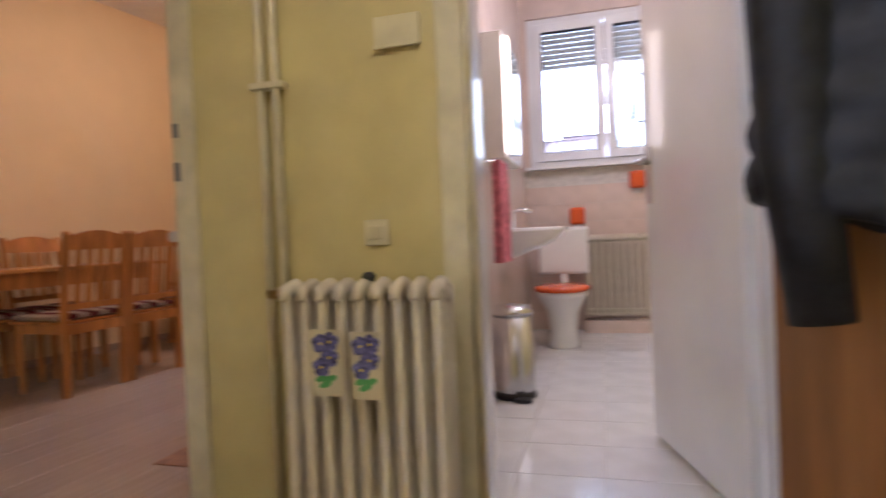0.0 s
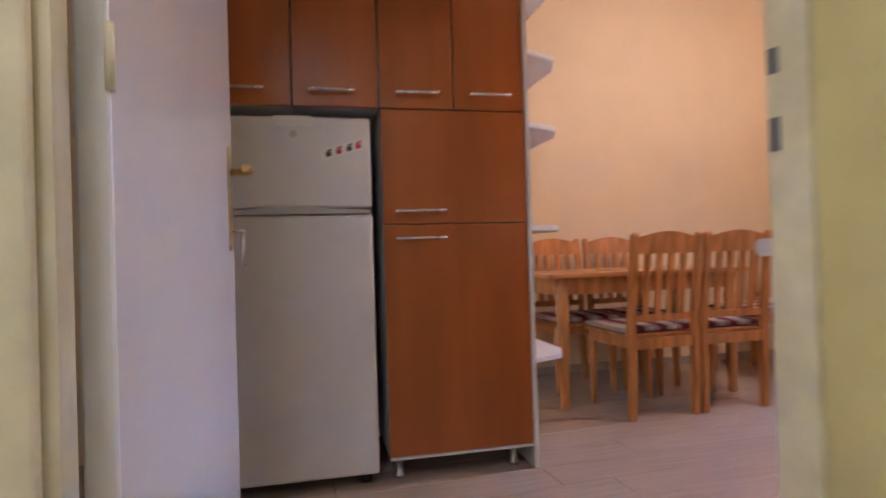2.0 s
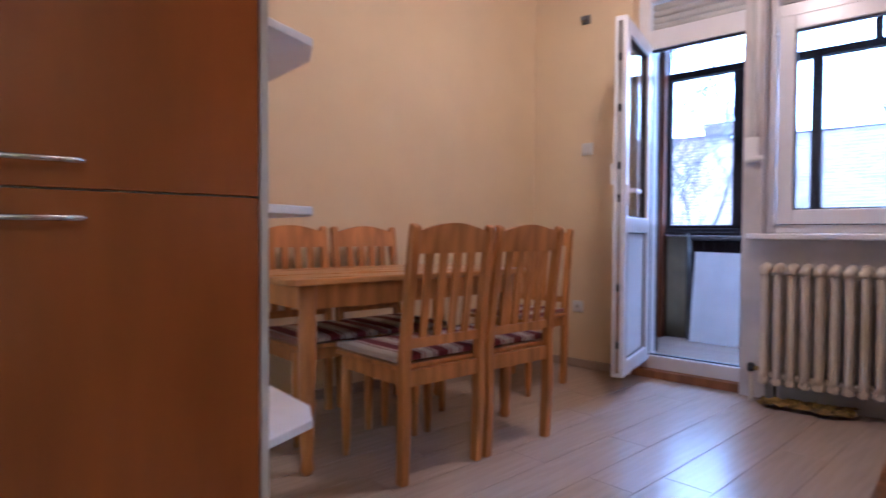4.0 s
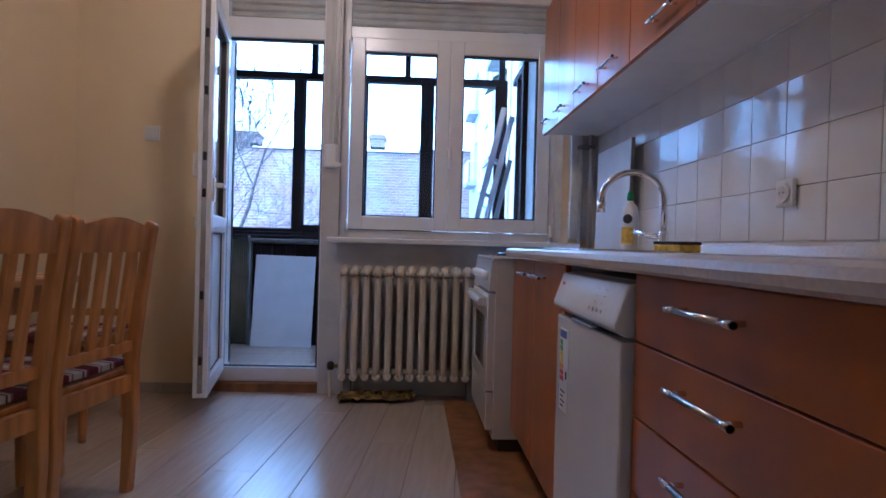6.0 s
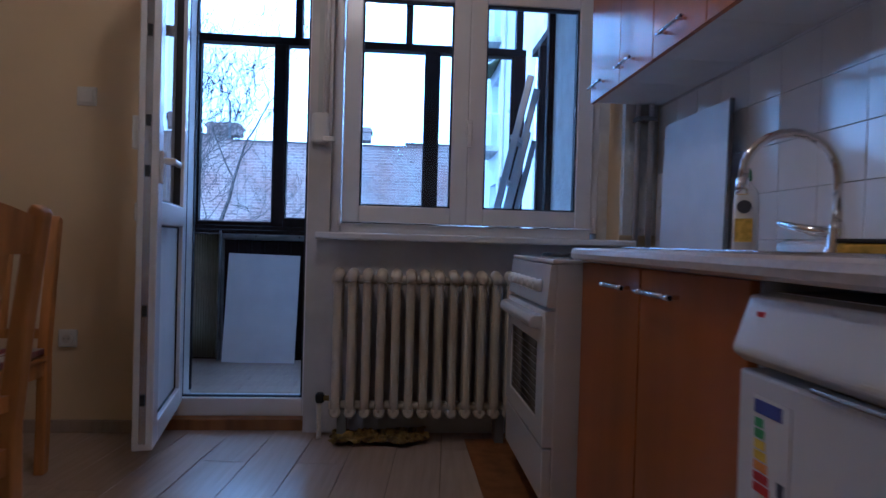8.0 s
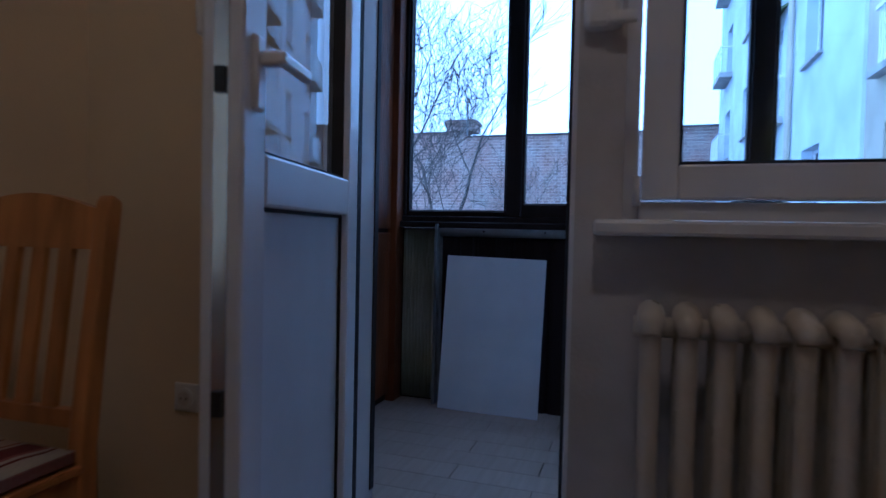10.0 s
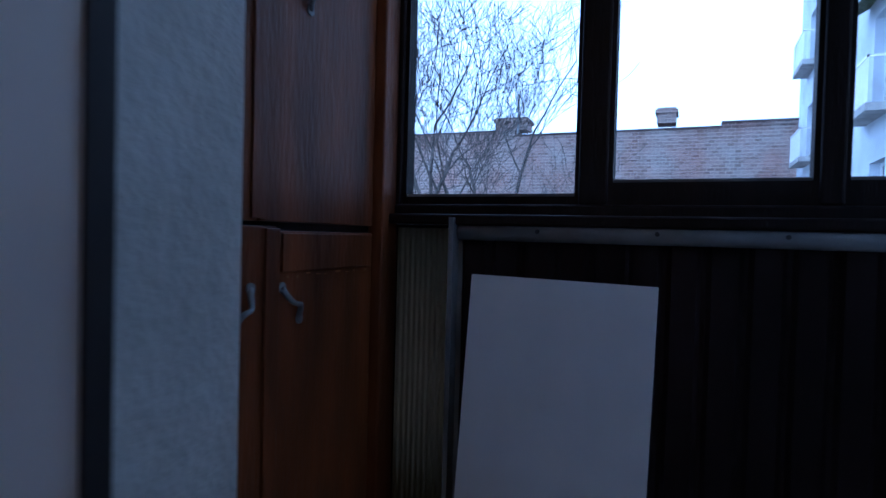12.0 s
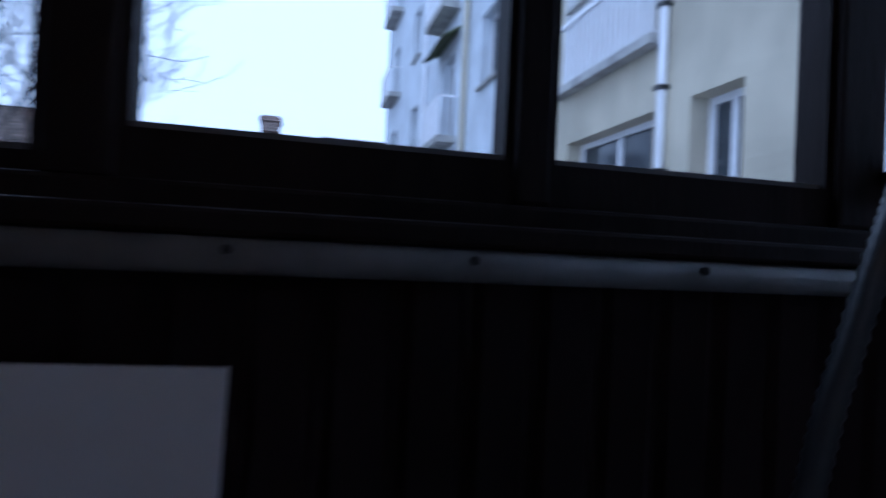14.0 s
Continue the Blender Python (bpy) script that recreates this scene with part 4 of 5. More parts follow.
# end glazing of the balcony
g2 = tagged(new("window_3"), "dark brown timber end glazing of the balcony", "window", kind="structure")
part("window_frame", boxes((-0.26, -0.2, 6.722, 6.78, 0, 2.75), (-0.26, -0.2, 6.78, 7.22, 0.93, 0.99), (-0.26, -0.2, 6.78, 7.22, 2.27, 2.325), (-0.26, -0.2, 6.97, 7.03, 0.99, 2.27), bevel=0.004), M["darkwood"], g2)
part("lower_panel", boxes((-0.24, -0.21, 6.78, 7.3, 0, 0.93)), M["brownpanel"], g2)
p = part("pane", boxes((-0.232, -0.226, 6.78, 7.22, 0.99, 2.27)), M["glass"], g2)
p.visible_shadow = False

parapet = tagged(new("balcony_parapet"), "dark brown trapezoid sheet parapet with a grey top rail", "parapet", kind="structure")
x = -2.43
while x < -0.3:
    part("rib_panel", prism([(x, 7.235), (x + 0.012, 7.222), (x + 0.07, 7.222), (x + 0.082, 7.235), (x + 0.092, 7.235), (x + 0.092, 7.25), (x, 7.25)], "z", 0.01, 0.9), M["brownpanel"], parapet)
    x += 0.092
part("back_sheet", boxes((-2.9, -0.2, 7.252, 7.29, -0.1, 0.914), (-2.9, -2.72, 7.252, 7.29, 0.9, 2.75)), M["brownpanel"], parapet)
part("top_rail", tube([(-2.43, 7.2, 0.893), (-1.03, 7.2, 0.893)], 0.021, 14), M["grey_metal"], parapet, "grey painted steel tube")
part("top_rail", tube([(-0.94, 7.2, 0.893), (-0.3, 7.2, 0.893)], 0.021, 14), M["grey_metal"], parapet)
part("angle_iron", boxes((-2.452, -2.438, 7.17, 7.22, 0.01, 0.935), (-2.452, -2.425, 7.215, 7.22, 0.01, 0.93)), M["grey_metal"], parapet)
for xx in (-2.2, -1.9, -1.62, -1.3):
    part("bolt", lathe([(0.006, 0), (0.006, 0.006)], 8, None, (0, 0, 0)), M["black"], parapet).matrix_basis = pose(xx, 7.182, 0.9, 90, 0, 0)
bm = bmesh.new()
n = 46
cols_v = []
for i in range(n + 1):
    xx = -2.645 + 0.2 * i / n
    yy = 7.235 + 0.006 * math.sin(i * 2 * math.pi / 4)
    cols_v.append([bm.verts.new((xx, yy, z)) for z in (0.03 + 0.012 * noise.noise(Vector((i * 0.7, 0, 0))), 0.45, 0.905)])
for a, b in zip(cols_v, cols_v[1:]):
    for j in range(2):
        bm.faces.new((a[j], b[j], b[j + 1], a[j + 1])).smooth = True
bmesh.ops.solidify(bm, geom=bm.faces[:], thickness=0.003)
cs = tagged(link("corrugated_sheet", bm, M["corrugated"]), "cream corrugated plastic sheet beside the parapet", "sheet")

brd = thing("white_board", "plain white faced board leaning on the balcony parapet", "board", pose(-2.402, 7.125, 0.021, -6, 1.0, 0))
part("panel", boxes((0.0, 0.495, -0.008, 0.008, 0, 0.76), bevel=0.0015), M["board"], brd)

# built-in cupboard at the balcony end
cup = thing("balcony_cupboard", "worn red-brown plywood built-in balcony cupboard", "cupboard")
XC = -2.68
part("carcass", boxes((-3.29, XC - 0.02, 6.1, 7.22, 0.01, 2.74)), M["darkwood"], cup)
part("post", boxes((XC - 0.02, XC + 0.03, 7.145, 7.24, 0.01, 2.74), bevel=0.006), M["redwood"], cup)
for y0, y1, z0, z1, grip in ((6.12, 6.715, 0.06, 0.895, (6.574, 0.672, 6.63, 0.76)), (6.725, 7.14, 0.06, 0.885, (6.80, 0.677, 6.734, 0.755)), (6.12, 6.65, 0.905, 2.1, None), (6.66, 7.14, 0.905, 2.1, (6.82, 1.414, 6.775, 1.484)), (6.12, 7.14, 2.12, 2.7, None)):
    d = part("door", boxes((XC - 0.018, XC, y0, y1, z0, z1), bevel=0.003), M["redwood"], cup)
    if grip:
        ya, za, yb, zb = grip
        bow = [Vector((XC + 0.026 * math.sin(math.pi * k / 10), ya + (yb - ya) * k / 10, za + (zb - za) * k / 10 + 0.012 * math.sin(2 * math.pi * k / 10))) for k in range(11)]
        h = part("handle", tube(bow, 0.0055, 8, [0.0055 + 0.002 * abs(k - 5) / 5 for k in range(11)]), M["grey_metal"], d, "worn curved metal handle")
        for y, z in ((ya, za), (yb, zb)):
            part("rosette", tube([(XC, y, z), (XC + 0.004, y, z)], 0.013, 10), M["grey_metal"], h)
part("cover_strip", boxes((XC, XC + 0.008, 6.672, 6.718, 0.06, 0.89), (XC, XC + 0.007, 6.625, 6.668, 0.91, 2.1), bevel=0.002), M["redwood"], cup)
part("worn_batten", boxes((XC, XC + 0.006, 6.73, 7.13, 0.79, 0.88), bevel=0.002), M["redwood"], cup, "scratched wooden batten")
chip = random.Random(21)
bm = bmesh.new()
y = 6.75
while y < 7.1:
    w, h = chip.uniform(0.004, 0.035), chip.uniform(0.002, 0.009)
    z = 0.786 - chip.uniform(0.0, 0.006)
    f = [bm.verts.new((XC + 0.0015, y + dy * w, z - dz * h)) for dy, dz in ((0, 0.3), (0.4, 0), (1, 0.2), (0.8, 0.9), (0.3, 1))]
    bm.faces.new(f)
    y += w + chip.uniform(0.003, 0.05)
part("chipped_edge", bm, M["hallwood"], cup, "pale chipped paint along the batten")

# ladder, hose
lad = thing("folding_ladder", "dull aluminium folding ladder leaning at the balcony end", "ladder", pose(-0.86, 6.5, 0.012, 0, 13, -20))
for y in (0.0, 0.3):
    part("rail", boxes((-0.02, 0.02, y - 0.012, y + 0.012, 0, 1.92), bevel=0.003), M["alu"], lad)
    part("rail", boxes((0.05, 0.085, y - 0.01, y + 0.01, 0, 1.6), bevel=0.003), M["alu"], lad)
for i in range(6):
    part("tread", boxes((-0.035, 0.02, 0.012, 0.288, 0.24 + i * 0.26, 0.265 + i * 0.26), bevel=0.003), M["alu"], lad)
hs = thing("drain_hose", "black corrugated plastic hose on the balcony", "hose", pose(0.07, 0.03, 0))
keys = [Vector(p) for p in ((-1.4, 6.96, 0.035), (-1.385, 6.98, 0.3), (-1.365, 7.0, 0.58), (-1.32, 7.0, 0.76), (-1.25, 7.0, 0.95), (-1.14, 7.05, 1.08), (-1.02, 7.14, 1.12), (-0.98, 7.2, 1.05))]
pts, radii = [], []
for a, b in zip(keys, keys[1:]):
    for i in range(22):
        pts.append(a.lerp(b, i / 22))
for _ in range(6):
    pts = [pts[0]] + [(p + q + r) / 3 for p, q, r in zip(pts, pts[1:], pts[2:])] + [pts[-1]]
radii = [0.017 if i % 2 else 0.0142 for i in range(len(pts))]
part("tube", tube(pts, 0.016, 12, radii), M["hose"], hs)
part("collar", lathe([(0.021, 0), (0.021, 0.05)], 14, None, (pts[-1][0], pts[-1][1], 1.02)), M["black"], hs)

# ---- hall ----
casing = tagged(new("door_2"), "aged cream painted casing of the kitchen doorway", "door", kind="structure")
part("casing", boxes((-0.43, -0.405, 1.305, 1.394, 0, 2.24), (-0.43, -0.405, 1.394, 2.5, 2.15, 2.24), (-0.53, -0.51, 1.305, 1.394, 0, 2.24), (-0.53, -0.51, 1.394, 2.5, 2.15, 2.24), (-0.405, -0.4, 1.32, 1.335, 0, 2.2), bevel=0.005), M["olive_gloss"], casing)
part("jamb", boxes((-0.51, -0.43, 1.394, 1.409, 0, 2.15), (-0.51, -0.43, 2.505, 2.519, 0, 2.15), (-0.51, -0.43, 1.409, 2.505, 2.135, 2.15)), M["olive_gloss"], casing)
for z, h in ((1.045, 0.06), (1.185, 0.045)):
    part("striker", boxes((-0.505, -0.485, 2.501, 2.506, z, z + h)), M["grey_metal"], casing)
kd = thing("kitchen_door_leaf", "open glossy white kitchen door with brass handle", "door", pose(-0.53, 1.409, 0, 0, 0, 169))
part("leaf", boxes((0, 0.86, -0.04, 0.0, 0.012, 2.12), bevel=0.004), M["enamel"], kd)
bk = part("handle_plate", boxes((0.79, 0.83, -0.0445, -0.0395, 0.9, 1.16), bevel=0.002), M["brass"], kd, "worn brass back plate")
part("handle", tube([(0.81, -0.044, 1.1), (0.81, -0.085, 1.1), (0.79, -0.095, 1.1), (0.7, -0.095, 1.095)], 0.01, 10), M["brass"], kd)
part("handle", tube([(0.81, 0.0, 1.1), (0.81, 0.045, 1.1), (0.79, 0.055, 1.1), (0.7, 0.055, 1.095)], 0.01, 10), M["brass"], kd)
part("key", tube([(0.81, -0.044, 0.95), (0.81, -0.075, 0.95)], 0.004, 8), M["steel"], kd)
part("key_ring", tube([(0.81, -0.07, 0.945 ), (0.805, -0.07, 0.9), (0.815, -0.07, 0.86)], 0.006, 8), M["steel"], kd)
for z in (0.3, 1.08, 1.8):
    part("hinge", tube([(-0.004, -0.042, z), (-0.004, -0.042, z + 0.08)], 0.006, 10), M["olive_gloss"], kd)

hr = radiator("hall_radiator", 9, 0.0515, 0.66, 0.15, 0.07, "ivory cast-iron column radiator in the hall", pose(-0.015, 2.33, 0))
part("valve", tube([(-0.06, 0, 0.69), (0.0, 0, 0.69)], 0.013), M["brass"], hr, "brass radiator valve")
part("bleed_plug", lathe([(0.016, 0.72), (0.02, 0.735), (0.01, 0.745)], 12, None, (0.24, 0, 0)), M["black"], hr)
for x in (0.06, 0.4):
    part("foot", boxes((x - 0.02, x + 0.02, -0.04, 0.04, 0, 0.08)), M["radiator"], hr)
for i, (x, dz) in enumerate(((0.1, 0.0), (0.208, -0.006))):
    pc = thing("flower_card", "small card with blue pansies hung on the radiator", "card", pose(x, 2.238, 0.44 + dz, 4, 0, 0), group="flower cards on the radiator")
    part("card", boxes((0, 0.082, -0.0015, 0.0015, 0, 0.17)), M["corrugated"], pc)
    for cx, cz in ((0.03, 0.135), (0.052, 0.1), (0.028, 0.075), (0.055, 0.14)):
        bm = bmesh.new()
        for k in range(5):
            a = k * 2 * math.pi / 5 + 0.3
            c = [bm.verts.new((cx + 0.013 * math.cos(a) + 0.013 * math.cos(q), -0.0025 - 0.0004 * k, cz + 0.013 * math.sin(a) + 0.013 * math.sin(q))) for q in (2 * math.pi * j / 10 for j in range(10))]
            bm.faces.new(c)
        fl = part("flower", bm, M["pansy"], pc, "blue pansy flower")
        part("centre", tube([(cx, -0.0045, cz), (cx, -0.0055, cz)], 0.004, 8), M["yellowink"], fl)
    for cx, cz in ((0.035, 0.03), (0.05, 0.045), (0.025, 0.045)):
        bm = bmesh.new()
        bm.faces.new([bm.verts.new((cx + 0.018 * math.cos(q), -0.0024, cz + 0.009 * math.sin(q) + 0.005 * math.cos(q))) for q in (2 * math.pi * j / 10 for j in range(10))])
        part("leaf", bm, M["greenink"], pc, "green leaf")
pipes = thing("hall_pipes", "yellow-green painted heating pipes on the hall wall", "pipe")
for x, z0, z1 in ((-0.12, 0.0, 2.88), (-0.17, 0.0, 2.88), (0.475, 0.0, 2.88)):
    part("pipe", tube([(x, 2.495, z0), (x, 2.495, z1)], 0.013, 12), M["olive_gloss"], pipes)
part("clamp", boxes((-0.2, -0.09, 2.475, 2.515, 1.3, 1.32), bevel=0.003), M["olive_gloss"], pipes)
for x, z, zz in ((0.27, 1.43, "vent_cover"), (0.18, 0.85, "wall_box")):
    v = thing(zz, "cream painted cover plate on the hall wall", "cover plate", pose(x, 2.519, z))
    part("plate", boxes((-0.07, 0.07, -0.012, 0, -0.045, 0.045) if z > 1 else (-0.038, 0.038, -0.01, 0, -0.038, 0.038), bevel=0.004), M["olive_gloss"], v)
    part("ridge", boxes((-0.07, 0.07, -0.02, -0.012, -0.05, -0.038) if z > 1 else (-0.02, 0.02, -0.014, -0.01, -0.02, 0.02), bevel=0.002), M["olive_gloss"], v)
bc = tagged(new("door_3"), "aged cream painted bathroom door casing", "door", kind="structure")
part("casing", boxes((0.385, 0.47, 2.498, 2.52, 0, 2.2), (1.24, 1.33, 2.498, 2.52, 0, 2.2), (0.47, 1.24, 2.498, 2.52, 2.12, 2.2), bevel=0.005), M["olive_gloss"], bc)
part("jamb", boxes((0.47, 0.485, 2.52, 2.64, 0, 2.12), (1.225, 1.24, 2.52, 2.64, 0, 2.12), (0.485, 1.225, 2.52, 2.64, 2.105, 2.12)), M["enamel"], bc)
bl = thing("bath_door_leaf", "open glossy white bathroom door with metal handle", "door", pose(1.225, 2.645, 0, 0, 0, 105.5))
part("leaf", boxes((0, 0.735, -0.0, 0.04, 0.012, 2.1), bevel=0.004), M["enamel"], bl)
part("handle_plate", boxes((0.66, 0.7, 0.04, 0.045, 0.92, 1.14), bevel=0.002), M["steel"], bl)
part("handle", tube([(0.68, 0.045, 1.08), (0.68, 0.085, 1.08), (0.66, 0.093, 1.08), (0.58, 0.093, 1.078)], 0.01, 10), M["steel"], bl)

rack = thing("coat_rack", "brown wood coat rack panel on the hall wall", "coat rack", pose(1.13, 2.08, 0, 0, 0, -8))
part("panel", boxes((0, 0.8, 0.09, 0.115, 0.0, 1.9), bevel=0.003), M["hallwood"], rack)
for x in (0.12, 0.32, 0.52):
    part("hook", tube([(x, 0.09, 1.7), (x, 0.03, 1.69), (x, 0.02, 1.74)], 0.007, 8), M["brass"], rack)
bm = bmesh.new()
NU, NV = 40, 44
grid = []
for j in range(NV + 1):
    v = j / NV
    row = []
    for i in range(NU):
        a = 2 * math.pi * i / NU
        quilt = 0.012 * abs(math.sin(v * 11 * math.pi))
        wx = (0.2 + 0.12 * v - 0.1 * (1 - v) ** 5) + quilt + 0.02 * noise.noise(Vector((math.cos(a) * 1.5, v * 4, 2)))
        wy = 0.075 + 0.03 * v + quilt + 0.02 * noise.noise(Vector((math.cos(a) * 2, v * 5, 7)))
        row.append(bm.verts.new((0.26 + wx * math.cos(a), -0.03 + wy * math.sin(a), 1.72 - 0.93 * v - 0.08 * v * math.cos(a) + 0.02 * noise.noise(Vector((math.cos(a) * 2, math.sin(a), 3))))))
    grid.append(row)
for a, b in zip(grid, grid[1:]):
    for i in range(NU):
        bm.faces.new((a[i], a[(i + 1) % NU], b[(i + 1) % NU], b[i])).smooth = True
bm.faces.new(grid[0])
bm.faces.new(grid[-1][::-1])
jk = thing("jacket", "black quilted jacket hanging on the coat rack", "jacket", pose(1.13, 2.08, 0, 0, 0, -8))
part("body", bm, M["jacket"], jk)
for s, x in ((-1, 0.03), (1, 0.49)):
    pts = [(x, -0.04, 1.6), (x + s * 0.015, -0.06, 1.3), (x + s * 0.01, -0.07, 0.95), (x - s * 0.02, -0.08, 0.66)]
    part("sleeve", tube(pts, 0.06, 14, [0.07, 0.068, 0.06, 0.05]), M["jacket"], jk)

# ---- bathroom ----
bw = tagged(new("window_4"), "white bathroom window with a half-lowered shutter", "window", kind="structure")
part("window_frame", boxes(*frame_spans(0.25, 1.5, 5.93, 6.0, 1.37, 2.62, 0.05), bevel=0.004), M["pvc"], bw)
part("window_sill", boxes((0.22, 1.52, 5.8, 5.93, 1.345, 1.37), bevel=0.005), M["pvc"], bw)
sash(bw, 0.3, 0.875, 5.94, 1.42, 2.57, 0.07)
sash(bw, 0.885, 1.45, 5.94, 1.42, 2.57, 0.07)
shutter_slats(bw, 0.3, 1.45, 5.99, 2.2, 2.56)
br = radiator("bath_radiator", 9, 0.055, 0.66, 0.12, 0.13, "ivory cast-iron radiator under the bathroom window", pose(0.66, 5.79, 0))
part("stand", boxes((0.0, 0.5, -0.05, 0.05, 0.0, 0.1)), M["pink_tile"], br)
wc = thing("toilet", "white porcelain toilet with an orange seat", "toilet", pose(0.52, 5.2, 0))
bm = lathe([(0.11, 0), (0.115, 0.02), (0.095, 0.12), (0.11, 0.25), (0.17, 0.36), (0.185, 0.4), (0.17, 0.405)], 28)
for v in bm.verts:
    v.co.y *= 1.3
part("bowl", bm, M["porcelain"], wc)
bm = lathe([(0.19, 0.405), (0.2, 0.415), (0.2, 0.43), (0.185, 0.44), (0.05, 0.445)], 28)
for v in bm.verts:
    v.co.y *= 1.25
part("seat_lid", bm, M["seat_orange"], wc, "orange plastic seat and lid")
part("cistern", boxes((-0.19, 0.19, 0.27, 0.42, 0.5, 0.86), bevel=0.02), M["porcelain"], wc)
part("pipe", tube([(0, 0.3, 0.5), (0, 0.28, 0.4), (0, 0.2, 0.3)], 0.025), M["plastic"], wc)
bs = thing("washbasin", "white porcelain washbasin on the bathroom wall", "basin", pose(0.2, 4.55, 0))
part("bowl", prism([(0.001, 0.7), (0.1, 0.68), (0.36, 0.78), (0.42, 0.86), (0.001, 0.86)], "y", -0.26, 0.26, 0.02), M["porcelain"], bs)
part("tap", tube([(0.08, 0, 0.86), (0.08, 0, 0.96), (0.12, 0, 0.98), (0.2, 0, 0.96)], 0.011), M["chrome"], bs)
bin_ = thing("pedal_bin", "steel pedal bin with dark base and lid rim", "bin", pose(0.36, 3.86, 0))
part("body", lathe([(0.1, 0.02), (0.103, 0.05), (0.103, 0.42)], 28), M["steel"], bin_)
part("lid", lathe([(0.106, 0.42), (0.106, 0.44), (0.08, 0.465), (0.02, 0.475)], 28), M["steel"], bin_)
part("base", lathe([(0.107, 0), (0.107, 0.025), (0.1, 0.03)], 28), M["black"], bin_)
part("pedal", boxes((0.02, 0.1, -0.15, -0.09, 0.005, 0.02), bevel=0.003), M["black"], bin_)
mc = thing("mirror_cabinet", "mirror cabinet with a lit side lamp", "mirror", pose(0.2, 4.4, 0))
part("cabinet", boxes((0.001, 0.12, -0.28, 0.34, 1.25, 1.95), bevel=0.003), M["whiteboard"], mc)
part("mirror", boxes((0.121, 0.124, -0.18, 0.33, 1.26, 1.94)), M["mirror"], mc)
part("lamp", boxes((0.121, 0.15, -0.275, -0.2, 1.28, 1.92), bevel=0.008), M["lampglow"], mc, "lit warm white tube lamp")
tw = thing("bath_towel", "pink towel and bottles on a wall rack", "towel", pose(0.2, 4.0, 0))
part("rail", tube([(0.0, -0.16, 1.2), (0.09, -0.16, 1.2), (0.09, 0.16, 1.2), (0.0, 0.16, 1.2)], 0.008), M["chrome"], tw)
bm = boxes((0.085, 0.125, -0.13, 0.13, 0.68, 1.21))
bmesh.ops.subdivide_edges(bm, edges=bm.edges[:], cuts=7, use_grid_fill=True)
for v in bm.verts:
    v.co.x += 0.012 * math.sin(v.co.y * 60) * (1.21 - v.co.z)
part("cloth", bm, M["pinkcloth"], tw, "pink towel")
for x, z, c, nm in ((0.62, 0.88, "seat_orange", "soap_holder"), (1.1, 1.15, "seat_orange", "wall_cup")):
    o = thing(nm, "orange plastic holder on the bathroom wall", "holder", pose(x, 5.898, z))
    part("cup", boxes((-0.06, 0.06, -0.08, 0, 0, 0.14), bevel=0.02), M[c], o)
    part("bracket", boxes((-0.03, 0.03, -0.02, 0, -0.04, 0.0)), M["plastic"], o)

# lamps overhead
for x, y in ((-1.507, 4.337), (0.55, 1.1), (0.95, 4.1)):
    cl = thing("ceiling_lamp", "round white ceiling lamp with an open drum shade, lit", "lamp", pose(x, y, H), group="ceiling lamps")
    part("plate", lathe([(0.11, -0.03), (0.11, -0.001)], 24), M["enamel"], cl)
    part("shade", tube([(0, 0, -0.2), (0, 0, -0.03)], 0.16, 28, None, None, False), M["plastic"], cl)
    part("bulb", lathe([(0.01, -0.08), (0.03, -0.07), (0.03, -0.04), (0.015, -0.03)], 14), M["lampglow"], cl)

# ---- outside ----
struct("ground", boxes((-400, 400, 7.6, 800, -3.6, -3.5)), M["soil"], "bare winter yard ground", "ground")
bwall = thing("brick_building", "long old brick fire wall with chimneys", "building")
part("wall", boxes((-40, 1.9, 30, 34, -3.5, 5.2), (-40, -9, 29.95, 34, 5.2, 5.4), (-1.0, 1.9, 29.95, 34, 5.2, 5.34)), M["brick"], bwall)
part("coping", boxes((-40, -9, 29.85, 34.1, 5.4, 5.46), (-9, -1.0, 29.9, 34.1, 5.2, 5.25), (-1.0, 1.9, 29.85, 34.1, 5.34, 5.4)), M["brick_top"], bwall)
for x0, x1, h in ((-9.95, -8.55, 6.05), (-3.3, -2.6, 6.1), (-22, -20.5, 6.1)):
    c = part("chimney", boxes((x0, x1, 30.2, 31.2, 5.5, h), (x0 - 0.07, x1 + 0.07, 30.13, 31.27, h - 0.22, h - 0.08)), M["brick"], bwall)
part("vent_pipe", tube([(-8.9, 30.1, 4), (-8.9, 30.1, 7.0)], 0.05, 8), M["grey_metal"], bwall)


